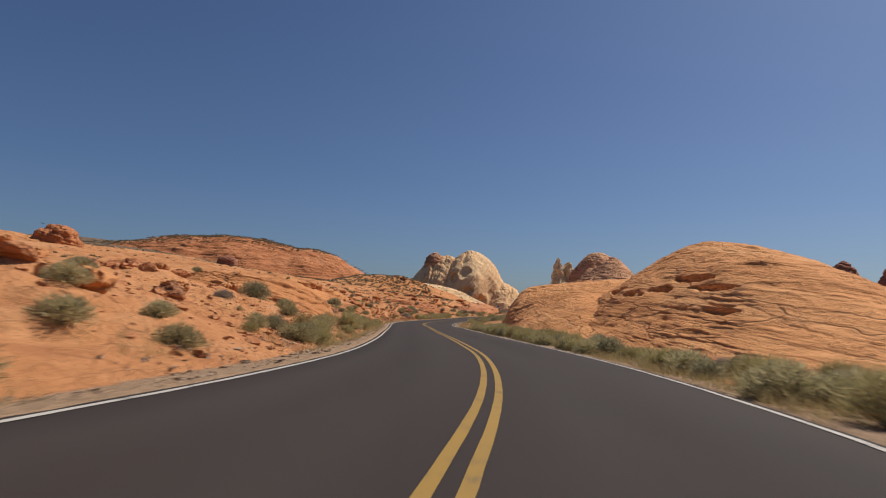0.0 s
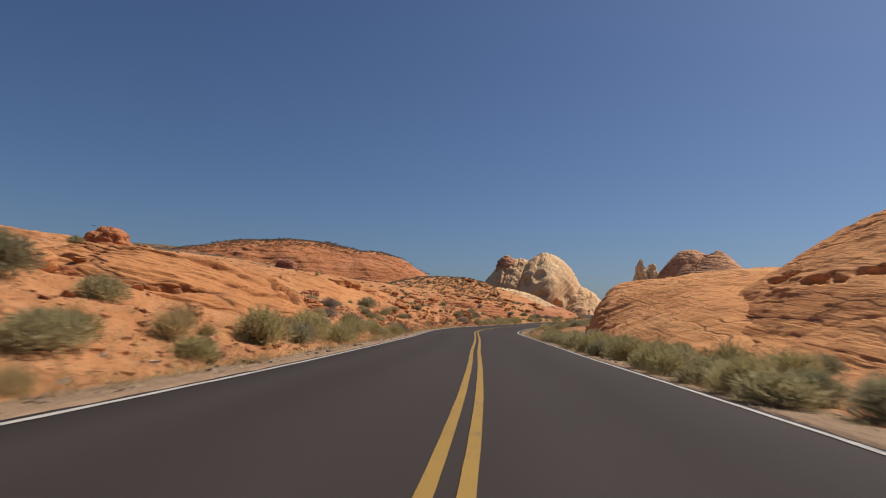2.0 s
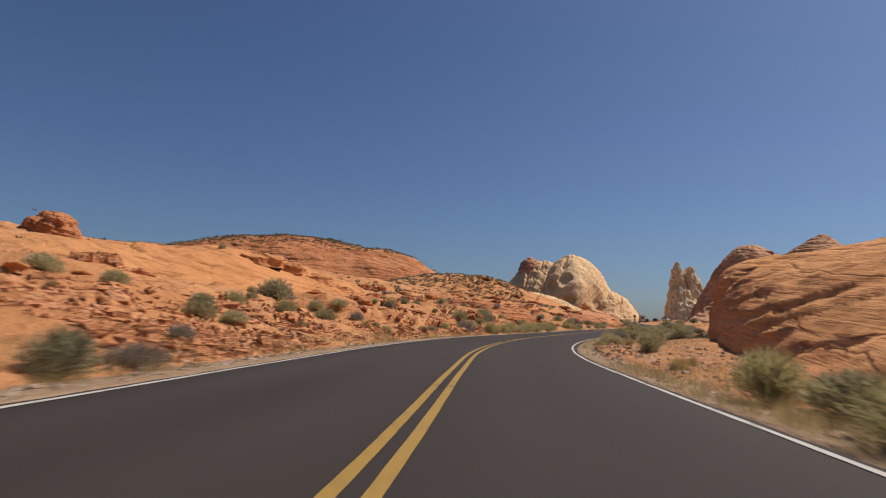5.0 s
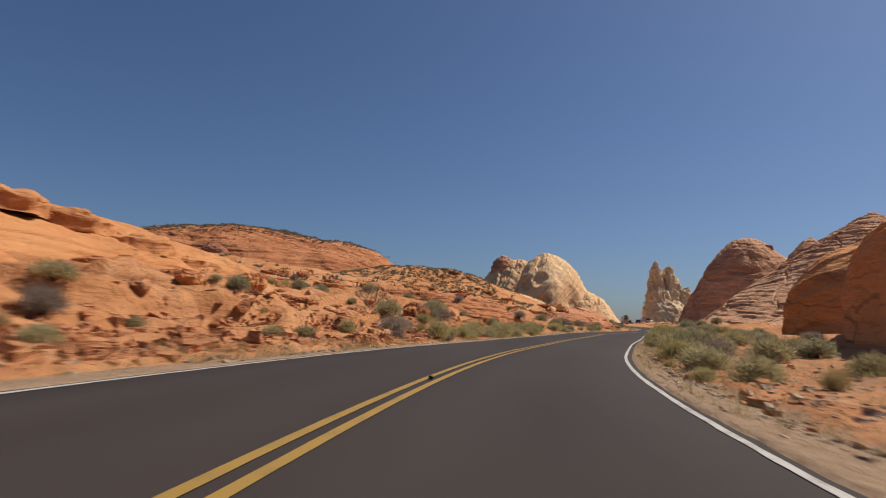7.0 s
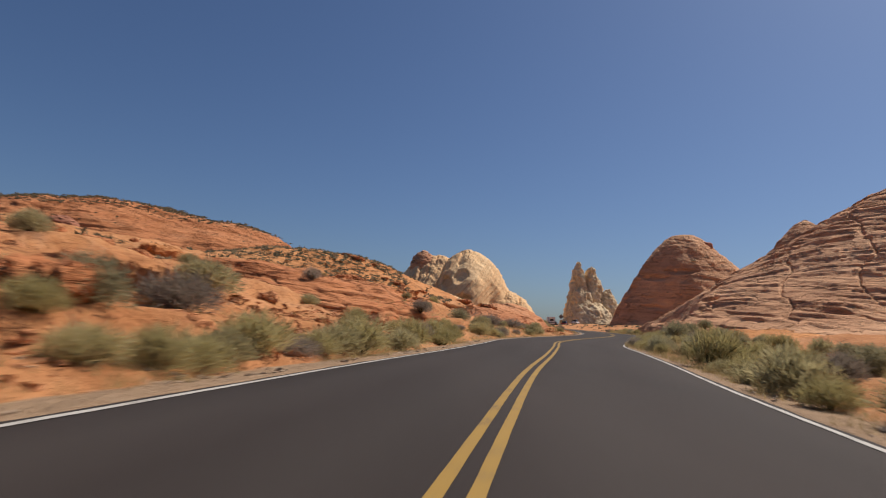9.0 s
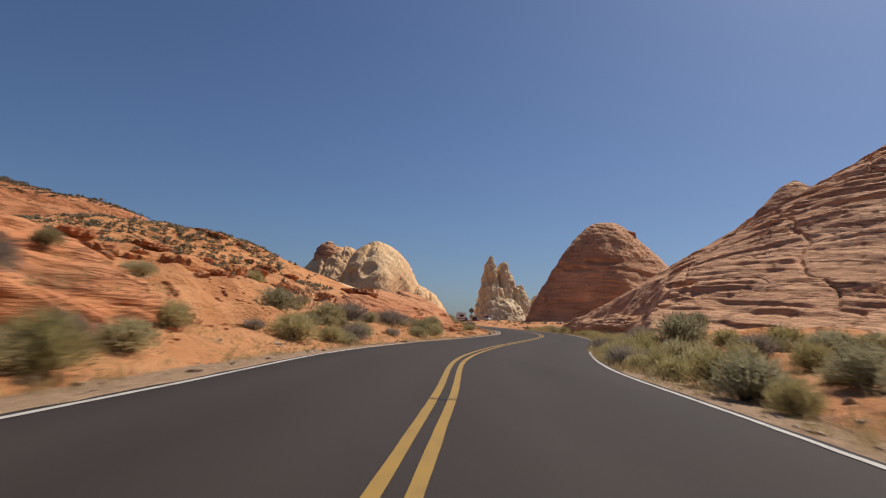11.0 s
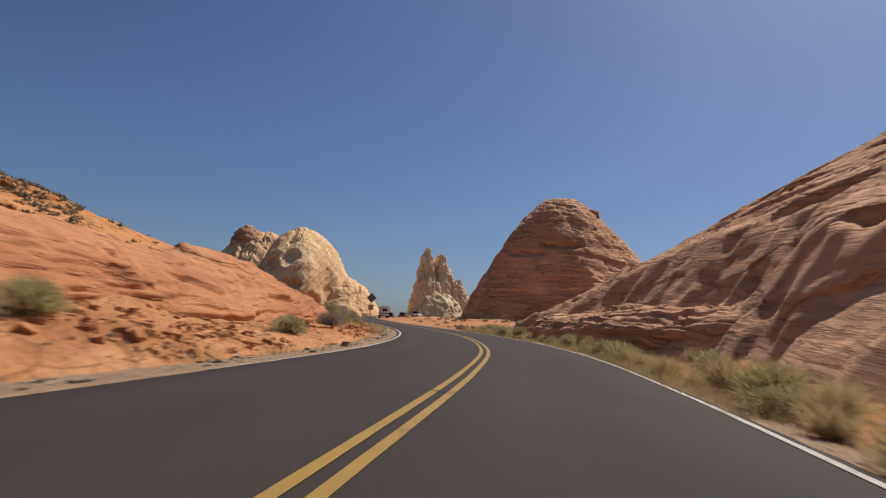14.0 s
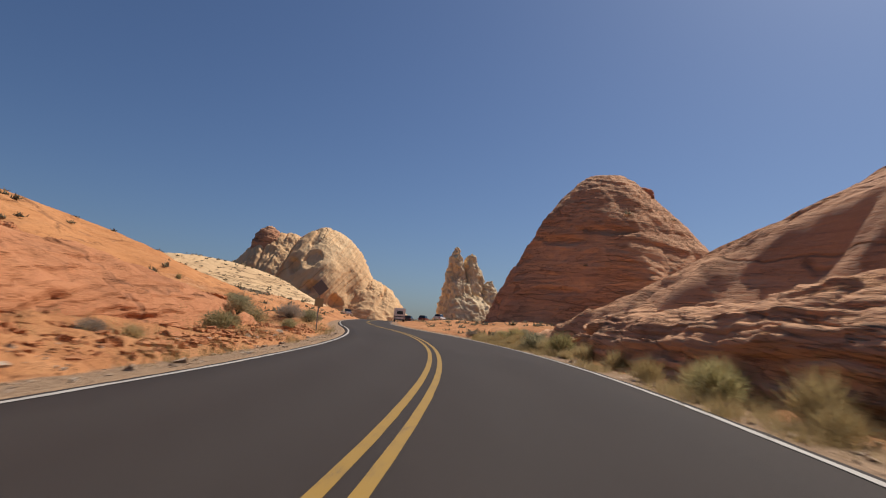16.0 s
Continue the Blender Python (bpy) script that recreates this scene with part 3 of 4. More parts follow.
c4 = dome("shaded_wall", 24.3, 98, 12.3, 14, -1.0, 6.3, 0.9, -14, 160, 400, M_ROCK, "x", bed=(0.1, 0.15, 1), gap=0.6, lip=0.2, lump=0.5, seed=30, steep=[(185, 42, 0.2)])
as_parts("sandstone_bluff", "bulging cross-bedded red sandstone bluff with a shaded road face", (c1, "summit", ""), (c2, "nose", "smooth orange nose"),
         (c3, "foot", ""), (c4, "shaded_wall", "steep shaded wall"))
dome("sandstone_slab", 32, 145, 13, 14, -0.4, 1.75, 1.6, -20, 90, 260, M_ROCK, "low flat sandstone slab with an undercut edge",
     bed=(0.1, 0.1, 1), gap=0.45, lip=0.2, lump=0.35, lump_size=5, seed=31, steep=[(200, 60, 0.7)])
r1 = dome("sandstone_ridge", 43.2, 166.4, 26.5, 102.5, -0.3, 16.5, 3.93, -13.9, 360, 1250, M_ROCK2, "long steep red sandstone ridge with cross-bedded ledges",
          bed=(0.06, 0.08, 1), gap=0.62, lip=0.25, lump=0.28, lump_size=8, seed=37, fine=0.07, peak=1.53, lean=(0.08, -0.62),
          crack=(0.75, -0.65, 0.35, 7.0), cut=(6.6, 1.5), dents=RIDGE_DENTS, lobes=0.025, south=0.42)
r2 = dome("r2", 40.0, 162.5, 9.5, 12.0, 0.5, 14.0, 2.4, -12, 170, 360, M_ROCK2, "x", bed=(0.06, 0.08, 1), gap=0.62, lip=0.2, lump=0.8, lump_size=12, seed=39, fine=0.07,
          peak=1.4, crack=(0.75, -0.65, 0.35, 7.0))
r3 = dome("r3", 34.6, 181, 4.4, 27.0, 0.2, 2.9, 0.55, -13, 120, 700, M_ROCK2, "x", bed=(0.04, 0.05, 1), gap=0.5, lip=0.3, lump=0.5, lump_size=3.5, seed=35, fine=0.12, lobes=0.12,
          crack=(0.35, 0.9, 0.2, 4.0), dents=[(29.6 + 0.235 * (y - 163), y, 1.35, 1.2, 2.2, 0.5, -13, 0.5) for y in (162, 169, 176, 184, 191, 199)])
ridge = as_parts("sandstone_ridge", "long steep red sandstone ridge with cross-bedded ledges", (r1, "flank", "ledged flank above the road"), (r2, "summit", ""), (r3, "foot_ledge", "undercut ledge at the foot"))
o = dome("red_dome", 68.9, 253.8, 22.7, 18.7, -1, 28.6, 2.0, 1.8, 200, 420, M_ROCK2, "tall rounded red sandstone dome with a shaded flank",
         bed=(0.12, -0.05, 1), gap=1.3, lip=0.17, lump=1.5, lump_size=12, fine=0.2, seed=41, peak=1.12, lean=(-0.08, 0),
         dents=((51.7, 254.0, 12.9, 3.4, 4.6, 1.0, 0, 0.6), (55.3, 247.5, 15.5, 3.4, 4.6, 0.9, 0, 0.6), (60.7, 244.3, 17.3, 4.4, 3.4, 0.8, 0, 0.5), (54.0, 246.0, 8.0, 3.4, 5.0, 0.7, 0, 0.4)))
cap(o, 69.4, 251.6, 25.9, 2.2, 1.8, 0.6, 0, 42)
cap(o, 59.2, 252.0, 21.6, 1.8, 1.6, 0.7, 0, 43)

# far pale rocks
w = dome("main_dome", 21.5, 500, 36, 44, 0, 51, 1.5, 0, 170, 380, M_CREAM, "x", bed=(-1.1, -0.3, 0.8), gap=7, lip=1.1, lump=3.0, lump_size=22, fine=0.25, seed=51, ragged=0.12,
         dents=((15.5, 471.0, 31, 5, 8, 8.0, 0, 1.8), (17.0, 462.0, 17.5, 6, 7, 4.0, 0, 4.0), (29.6, 458.5, 9.5, 5, 6, 6.5, 0, 4.0), (6.4, 474.7, 27, 2.6, 7, 7, 20, 3.0), (41, 466, 27, 9, 6, 1.6, 0, 2.0)))
w2 = dome("left_shoulder", 0, 506, 38, 38, 0, 46.5, 1.4, 0, 120, 260, M_CREAM, "x", bed=(-1.4, -0.3, 0.7), gap=6, lip=1.5, lump=3.0, lump_size=20, fine=0.5, seed=52, ragged=0.8)
w3 = dome("right_shoulder", 46, 488, 27, 34, 0, 25, 1.9, 0, 100, 220, M_CREAM, "x", bed=(-0.9, -0.5, 1), gap=6, lip=0.8, lump=2.5, lump_size=16, fine=0.4, seed=54, ragged=0.5)
knob = dome("knob", -9, 500, 8.5, 9, 38, 50.0, 1.1, 0, 60, 140, M_KNOB, "x", gap=3, lip=0.8, lump=1.6, lump_size=9, seed=53)
as_parts("white_dome", "huge cream sandstone dome with weathered streaks and caves", (w, "main_dome", ""), (w2, "left_shoulder", ""), (w3, "right_shoulder", ""),
         (knob, "knob", "dark red rounded knob"))
SP = []
for k, (x, y, r, z, ez_, pk_) in enumerate(((91, 477, 7.5, 46.5, 1.7, 1.3), (100, 479, 9, 44, 1.6, 1.25), (110, 476, 10, 30, 1.5, 1.2), (97, 470, 17, 21, 1.5, 1.1), (93, 473, 8, 31, 1.4, 1.1),
                                            (121, 474, 7, 24, 1.4, 1.2))):
    o = dome("spire", x, y, r * 1.15, r * 1.3, -2, z, ez_, 0, 120, 150, M_SPIRE, "x", bed=(0.9, 0.1, 0.4), gap=4, lip=0.7, lump=2.0,
             lump_size=8, fine=0.5, seed=60 + k, ragged=1.0, peak=pk_)
    SP.append((o, "spire", ""))
as_parts("rock_spires", "pair of jagged cream sandstone spires against the sky", *SP)

# left of the road
dome("orange_mound", -16, 44.5, 7.6, 8.6, 0.0, 3.0, 1.35, 15, 200, 480, M_ORANGE, "smooth orange sandstone mound with a hollowed end",
     bed=(0.1, 0.2, 1), gap=0.42, lip=0.2, lump=0.35, lump_size=4, seed=71, peak=1.15, lean=(-0.24, 0.07),
     steep=[(20, 38, 0.75)],
     dents=((-9.7, 46.9, 1.4, 1.3, 1.2, 0.75, 0, 1.7), (-11.5, 40.5, 1.0, 1.2, 1.6, 0.3, 20, 0.4)))
ridge = dome("orange_ridge", -26.6, 101, 8.9, 30.9, 0.0, 5.3, 1.52, -8.7, 180, 460, M_ORANGE, "long smooth orange sandstone ridge with a shaded ledge band",
     bed=(0.5, 0.1, 1), gap=0.9, lip=0.25, lump=0.5, lump_size=7, seed=73, peak=0.94, lean=(0, -0.12),
     dents=((-22.1, 98.0, 4.3, 1.3, 2.2, 0.45, 0, 1.1), (-21.4, 101.4, 3.9, 1.3, 2.2, 0.5, 0, 1.2), (-20.2, 104.6, 3.3, 1.3, 2.0, 0.45, 0, 1.0), (-19.5, 108.5, 2.7, 1.2, 1.8, 0.4, 0, 0.9)))
for x, y, z, k in ((-22.9, 97.6, 4.75, 0), (-22.2, 101.2, 4.4, 1), (-21.0, 104.6, 3.8, 2), (-20.3, 108.3, 3.15, 3)):
    cap(ridge, x, y, z, 1.5, 2.3, 0.28, -8, 120 + k, M_ORANGE, "overhang_slab", "overhanging orange ledge slab")
dome("ledge_outcrop", -10, 134, 11, 10, 0.0, 2.9, 1.2, 20, 150, 420, M_LEDGE, "low layered red sandstone outcrop with broken ledges",
     bed=(-0.06, 0.10, 1), gap=0.5, lip=0.28, lump=0.5, lump_size=4, seed=77, crack=(0.4, 0.9, 0.2, 3.5))
dome("red_slope", 9.7, 182, 6.9, 30.0, 0.0, 3.5, 1.7, -14, 220, 620, M_SLOPE, "broad red sandstone slope falling to the road shoulder",
     bed=(0.3, -0.15, 1), gap=0.5, lip=0.22, lump=0.6, lump_size=5, fine=0.16, seed=79, peak=1.06, lean=(0.28, -0.17), crack=(0.3, 0.9, 0.3, 4.5))
dome("scrub_knoll", -17.8, 215.8, 58.0, 26.0, 0.5, 13.4, 2.6, 53, 160, 460, M_ORANGE, "smooth orange sandstone knoll with a few shrubs",
     bed=(0.2, 0.1, 1), gap=0.9, lip=0.25, lump=0.9, lump_size=12, seed=81, peak=1.06, lean=(-0.38, 0.03))
hill = dome("sandstone_hill", -112, 300, 82, 56, 8, 34, 1.25, 8, 160, 480, M_LEDGE, "long orange sandstone hill with a dark scrubby brow",
     bed=(0.1, 0.05, 1), gap=2.2, lip=0.7, lump=2.5, lump_size=20, fine=0.4, seed=85)
cap(hill, -107, 306, 34.0, 9, 8, 2.4, 0, 86)
cap(hill, -87, 236, 18.6, 4, 3.5, 2.0, 0, 88)
dome("pale_apron", -12, 345, 44, 50, 0.0, 15.5, 1.7, 0, 120, 300, M_PALE, "pale cream sandstone apron below a white dome",
     gap=2, lip=0.4, lump=1.5, lump_size=18, seed=83)
dome("round_boulder", -116, 175, 7, 6, 15, 22.5, 1.0, 0, 90, 160, M_LEDGE, "big rounded dark red boulder on a rise", gap=1.5, lip=0.5, lump=1.5, lump_size=4, seed=87)
# far dark buttes behind the first dome
for x, y, r, z in ((645, 960, 27, 106), (742, 960, 36, 114)):
    dome("far_butte", x, y, r, r, -5, z, 0.5, 0, 60, 120, M_CAP, "dark red flat-topped butte far away", lump=8, lump_size=25, gap=12, lip=4, seed=91)

# ---------------------------------------------------------------- surface heights for what stands on it
class HeightMap:
    def __init__(self, x0, x1, y0, y1, cell):
        self.x0, self.y0, self.c = x0, y0, cell
        self.h = np.full((int((x1 - x0) / cell) + 1, int((y1 - y0) / cell) + 1), -99.0)

    def add(self, V):
        i = np.floor((V[:, 0] - self.x0) / self.c).astype(int)
        j = np.floor((V[:, 1] - self.y0) / self.c).astype(int)
        ok = (i >= 0) & (j >= 0) & (i < self.h.shape[0]) & (j < self.h.shape[1])
        np.maximum.at(self.h, (i[ok], j[ok]), V[ok, 2])

    def at(self, x, y):
        i = np.clip(((x - self.x0) / self.c).astype(int), 0, self.h.shape[0] - 1)
        j = np.clip(((y - self.y0) / self.c).astype(int), 0, self.h.shape[1] - 1)
        return self.h[i, j]


NEARMAP = HeightMap(-70, 100, -12, 290, 0.5)
FARMAP = HeightMap(-420, 200, 60, 640, 2.5)
for v in ROCKV:
    NEARMAP.add(v)
    FARMAP.add(v)


GX0, GY0, GC = -80.0, -15.0, 0.4
gxx, gyy = np.meshgrid(np.arange(GX0, 110, GC), np.arange(GY0, 300, GC), indexing="ij")
GROUND = gz(gxx.ravel(), gyy.ravel()).reshape(gxx.shape)


def ground_at(x, y):
    """Ground height, from a fine table near the road."""
    i, j = (x - GX0) / GC, (y - GY0) / GC
    if (i.min() < 0) or (j.min() < 0) or (i.max() > GROUND.shape[0] - 2) or (j.max() > GROUND.shape[1] - 2):
        return gz(x, y)
    a, b = np.floor(i).astype(int), np.floor(j).astype(int)
    i, j = i - a, j - b
    return (GROUND[a, b] * (1 - i) * (1 - j) + GROUND[a + 1, b] * i * (1 - j) + GROUND[a, b + 1] * (1 - i) * j + GROUND[a + 1, b + 1] * i * j)


def surface(x, y):
    """Height of the top surface, and whether it is a rock mass."""
    x, y = np.atleast_1d(np.asarray(x, float)), np.atleast_1d(np.asarray(y, float))
    g = ground_at(x, y)
    near = (x > -70) & (x < 100) & (y < 290)
    r = np.where(near, NEARMAP.at(x, y), FARMAP.at(x, y))
    return np.maximum(g, r - 0.04), r > g + 0.05


# ---------------------------------------------------------------- shrubs
def blades(n, rad, height, length, width, up, seed, core=0.25, droop=0.0):
    """Thin leaf blades that fill a rounded crown: three-cornered, each its own island."""
    g = np.random.default_rng(seed)
    d = g.normal(size=(n, 3))
    d[:, 2] = np.abs(d[:, 2]) * 0.9 + 0.02
    d /= np.linalg.norm(d, axis=1, keepdims=True)
    # clumps with gaps between them
    cl = g.normal(size=(26, 3))
    cl[:, 2] = np.abs(cl[:, 2])
    cl /= np.linalg.norm(cl, axis=1, keepdims=True)
    pick = g.integers(0, 26, n)
    d = d * 0.55 + cl[pick] * 0.6
    d /= np.linalg.norm(d, axis=1, keepdims=True)
    lump = 0.78 + 0.35 * g.random(26)
    t = (core + (1 - core) * g.random(n) ** 0.6) * lump[pick]
    p = d * t[:, None] * np.array([rad, rad, height])
    p[:, 2] = np.maximum(p[:, 2], 0.01)
    a = d * (1 - up) + np.array([0, 0, up]) + g.normal(size=(n, 3)) * 0.5
    a /= np.linalg.norm(a, axis=1, keepdims=True)
    ln = length * (0.6 + 0.8 * g.random(n))
    side = np.cross(a, g.normal(size=(n, 3)))
    side /= np.maximum(np.linalg.norm(side, axis=1, keepdims=True), 1e-6)
    w = width * (0.6 + 0.8 * g.random(n))
    q = p + a * ln[:, None]
    q[:, 2] -= droop * ln
    V = np.stack([p - side * w[:, None] * 0.5, p + side * w[:, None] * 0.5, q], 1)
    return V.reshape(-1, 3), np.arange(3 * n).reshape(-1, 3)


def stems(n, rad, height, seed, thick=0.012):
    """Branches that fork from one root crown."""
    g = np.random.default_rng(seed)
    V = [np.array([math.cos(q * 2.094) * 0.03, math.sin(q * 2.094) * 0.03, -0.08]) for q in range(3)]
    F = []
    for k in range(n):
        a, r = g.random() * 6.283, rad * (0.35 + 0.6 * g.random())
        tip = np.array([math.cos(a) * r, math.sin(a) * r, height * (0.45 + 0.5 * g.random())])
        mid = tip * np.array([0.42, 0.42, 0.55]) + g.normal(size=3) * 0.04
        rings = [[0, 1, 2]]
        for p, w in ((mid, thick), (tip, thick * 0.35)):
            rings.append([len(V) + q for q in range(3)])
            for q in range(3):
                b = q * 2.094
                V.append(p + np.array([math.cos(b) * w, math.sin(b) * w, 0]))
        for lo, hi in zip(rings, rings[1:]):
            for q in range(3):
                F.append((lo[q], lo[(q + 1) % 3], hi[(q + 1) % 3], hi[q]))
    return np.array(V), np.array(F)


def shrub(name, label, group, leaf, rad, height, n, length, width, up, seed, core=0.2, nst=16):
    ob = empty(name, pose(0, -60, 0))
    ob.parent = None
    tagged(ob, label, "shrub", group)
    v, f = stems(nst, rad, height, seed)
    part("branching_stem", mesh_from("branching_stem", v, f, M_STEM, False), ob)
    v, f = blades(n, rad, height, length, width, up, seed + 1, core)
    part("foliage", mesh_from("foliage", v, f, leaf, False), ob)
    return ob


G1 = "desert shrubs beside the road"
KINDS = {
    "sage": [shrub("sagebrush", "rounded grey-green sagebrush on red soil", G1, M_SAGE, 0.62, 0.55, 2300, 0.12, 0.028, 0.2, 100 + k) for k in range(3)],
    "rabbit": [shrub("rabbitbrush", "pale yellow-green feathery rabbitbrush at the road edge", G1, M_RABBIT, 0.60, 0.62, 2300, 0.19, 0.018, 0.45, 200 + k, 0.15) for k in range(3)],
    "green": [shrub("creosote_bush", "dark green open creosote bush on red soil", G1, M_GREEN, 0.60, 0.64, 2400, 0.12, 0.024, 0.25, 300 + k, 0.25, 24) for k in range(2)],
    "grey": [shrub("blackbrush", "grey twiggy half-dead shrub on red soil", G1, M_GREY, 0.60, 0.52, 2200, 0.17, 0.013, 0.3, 400 + k, 0.2, 26) for k in range(2)],
    "grass": [shrub("bunch_grass", "tuft of dry straw-coloured bunch grass", G1, M_DRY, 0.30, 0.26, 700, 0.30, 0.011, 0.7, 500 + k, 0.05, 3) for k in range(2)],
}
PLACED = []


def plant(kind, x, y, size, tall=1.0):
    protos = KINDS[kind]
    g = np.random.default_rng(int(abs(x * 977 + y * 131)) + 5)
    z = float(surface(x, y)[0][0])
    if x < xc(y) and 118 < y < 215 and z > float(ground_at(np.array([x]), np.array([y]))[0]) + 0.9:
        return
    p = protos[int(g.integers(len(protos)))]
    m = Matrix.LocRotScale((x, y, z - 0.03), Euler((g.normal() * 0.06, g.normal() * 0.06, g.random() * 6.28)),
                           None)
    ob = copy_thing(p, m)
    ob.scale = (size * (0.9 + 0.25 * g.random()), size * (0.9 + 0.25 * g.random()), size * tall * (0.85 + 0.3 * g.random()))
    PLACED.append((x, y, size))


def plant_u(kind, u, y, size, tall=1.0):
    plant(kind, float(xc(y)) + u, y, size, tall)


# shrubs that stand out along the way: kind, distance from the centre line, along the road, size
for kind, u, y, size in (
        ("sage", 5.5, 9.3, 1.15), ("grey", 6.6, 7.4, 1.3), ("sage", 5.0, 14.6, 1.0), ("rabbit", 5.6, 11.6, 0.9), ("green", 10.5, 12.5, 0.7),
        ("green", 5.0, 21.3, 1.05), ("sage", 4.9, 23.8, 0.85), ("sage", 5.2, 17.6, 0.9), ("rabbit", 4.9, 26.5, 0.8), ("green", 5.3, 30.0, 0.8),
        ("sage", 5.0, 33.5, 1.0), ("sage", 5.2, 37.6, 1.15), ("rabbit", 5.0, 40.5, 1.2), ("rabbit", 5.1, 42.8, 1.3), ("rabbit", 5.3, 46.0, 1.3),
        ("sage", 5.4, 48.6, 1.6), ("green", 5.3, 51.6, 0.9), ("rabbit", 5.5, 55.0, 1.0), ("sage", 5.6, 59.0, 1.0), ("grey", 6.6, 63.0, 1.0),
        ("sage", 7.0, 79.5, 0.9), ("sage", 7.6, 84.0, 1.2), ("green", 9.6, 87.0, 1.2), ("sage", 9.0, 90.0, 1.0), ("grey", 6.3, 93.9, 1.2),
        ("rabbit", 5.3, 96.5, 1.0), ("sage", 7.2, 99.9, 1.3), ("green", 9.4, 102.0, 1.2), ("sage", 8.6, 105.0, 1.2), ("rabbit", 5.6, 104.0, 1.0),
        ("rabbit", 5.0, 109.4, 0.9), ("sage", 5.2, 111.3, 1.6), ("rabbit", 5.3, 119.0, 1.7), ("sage", 5.5, 124.2, 1.2), ("green", 6.2, 126.6, 1.1),
        ("rabbit", 5.4, 121.0, 1.0), ("green", 7.4, 141.6, 1.9), ("green", 8.6, 145.0, 1.5), ("sage", 4.9, 145.4, 0.9), ("grey", 6.6, 147.6, 1.2),
        ("rabbit", 6.2, 143.0, 1.2), ("green", 9.8, 149.0, 1.3), ("sage", 6.5, 152.0, 1.0), ("sage", 5.3, 169.8, 1.0), ("green", 4.9, 193.0, 1.4), ("green", -6.4, 209.0, 1.5),
        ("sage", -5.6, 5.9, 1.1), ("green", -6.2, 4.6, 1.0), ("sage", -7.2, 10.0, 0.8), ("sage", -7.4, 13.5, 0.7), ("rabbit", -5.8, 24.0, 0.9),
        ("sage", -6.3, 28.0, 1.1), ("rabbit", -5.4, 31.0, 0.8), ("green", -10.5, 31.5, 1.5), ("sage", -9.2, 33.4, 1.0), ("rabbit", -5.8, 35.6, 1.3), ("green", -5.6, 38.4, 1.0),
        ("rabbit", -6.0, 40.8, 1.4), ("green", -6.6, 44.3, 1.0), ("rabbit", -5.8, 47.2, 1.2), ("sage", -6.3, 50.5, 1.1), ("rabbit", -7.4, 53.5, 1.0),
        ("grey", -9.5, 56.5, 1.2), ("sage", -13.5, 58.6, 1.2), ("sage", -14.5, 61.3, 1.1), ("grey", -11.0, 63.0, 1.3), ("sage", -14.2, 69.2, 1.2),
        ("sage", -8.6, 72.0, 0.9), ("green", -13.5, 85.0, 1.8), ("sage", -11.6, 86.5, 1.0), ("grey", -9.5, 87.5, 1.0), ("sage", -8.2, 80.0, 1.0), ("green", -11.8, 98.5, 1.0),
        ("grey", -7.4, 104.0, 1.6), ("sage", -9.0, 107.0, 1.5), ("rabbit", -5.4, 104.4, 1.2), ("green", -8.2, 110.5, 1.4), ("grey", -8.8, 114.0, 1.7),
        ("sage", -10.2, 117.0, 1.7), ("rabbit", -5.8, 112.0, 1.3), ("rabbit", -5.3, 116.4, 1.5), ("sage", -5.9, 118.6, 1.2), ("rabbit", -5.5, 122.0, 1.3),
        ("grey", -6.0, 125.5, 1.1), ("rabbit", -5.4, 129.0, 1.1), ("rabbit", -5.9, 139.5, 1.4), ("green", -5.2, 142.0, 0.8), ("green", -9.2, 145.0, 1.5),
        ("sage", -8.2, 147.4, 1.4), ("grey", -8.6, 150.4, 1.9), ("grey", -7.4, 152.6, 1.6), ("sage", -5.6, 154.6, 1.1), ("sage", -7.0, 158.6, 1.1),
        ("rabbit", -7.3, 160.2, 0.9), ("sage", -7.5, 190.0, 1.2), ("green", -8.5, 196.0, 1.3), ("sage", -9.0, 202.0, 1.5), ("grey", -7.5, 207.0, 1.6)):
    plant_u(kind, u, y, size)

# dense strips along the shoulders: side, from, to, spacing, nearest, width, kinds
g = np.random.default_rng(91)
for side, y0, y1, gap, u0, wide, kinds in ((1, 4, 62, 0.95, 4.45, 1.7, "sage rabbit sage rabbit green"), (1, 6, 58, 1.7, 6.0, 2.2, "sage rabbit grey sage green"),
                                           (1, 136, 152, 0.75, 4.55, 3.2, "rabbit sage rabbit green grey"), (1, 110, 137, 0.8, 4.9, 5.0, "sage green sage rabbit"), (1, 151, 208, 0.5, 4.7, 2.0, "grass grass grass grass grass rabbit grass"),
                                           (-1, 18, 57, 1.1, 5.2, 1.6, "rabbit grass grass sage rabbit grass"), (-1, 103, 131, 1.0, 4.9, 2.4, "rabbit grey sage rabbit"),
                                           (-1, 138, 157, 1.5, 5.4, 2.6, "grey rabbit sage grey"), (1, 111, 134, 0.7, 6.0, 7.0, "sage green rabbit sage grey"), (1, 132, 150, 0.8, 5.2, 4.5, "sage rabbit green sage grey"), (1, 86, 112, 1.1, 5.4, 5.0, "sage rabbit sage green")):
    kinds = kinds.split()
    y = y0
    while y < y1:
        y += gap * float(g.uniform(0.6, 1.4))
        u = side * (u0 + wide * float(g.random()) ** 1.5)
        size = float(g.uniform(0.7, 1.2))
        kind = str(kinds[int(g.integers(len(kinds)))])
        if kind == "grass":
            size *= 1.25
        x = float(xc(y)) + u
        if any((x - a) ** 2 + (y - b) ** 2 < (0.36 * (size + c)) ** 2 for a, b, c in PLACED) or (side > 0 and surface(x, y)[1][0] and y > 60):
            continue
        plant(kind, x, y, size)

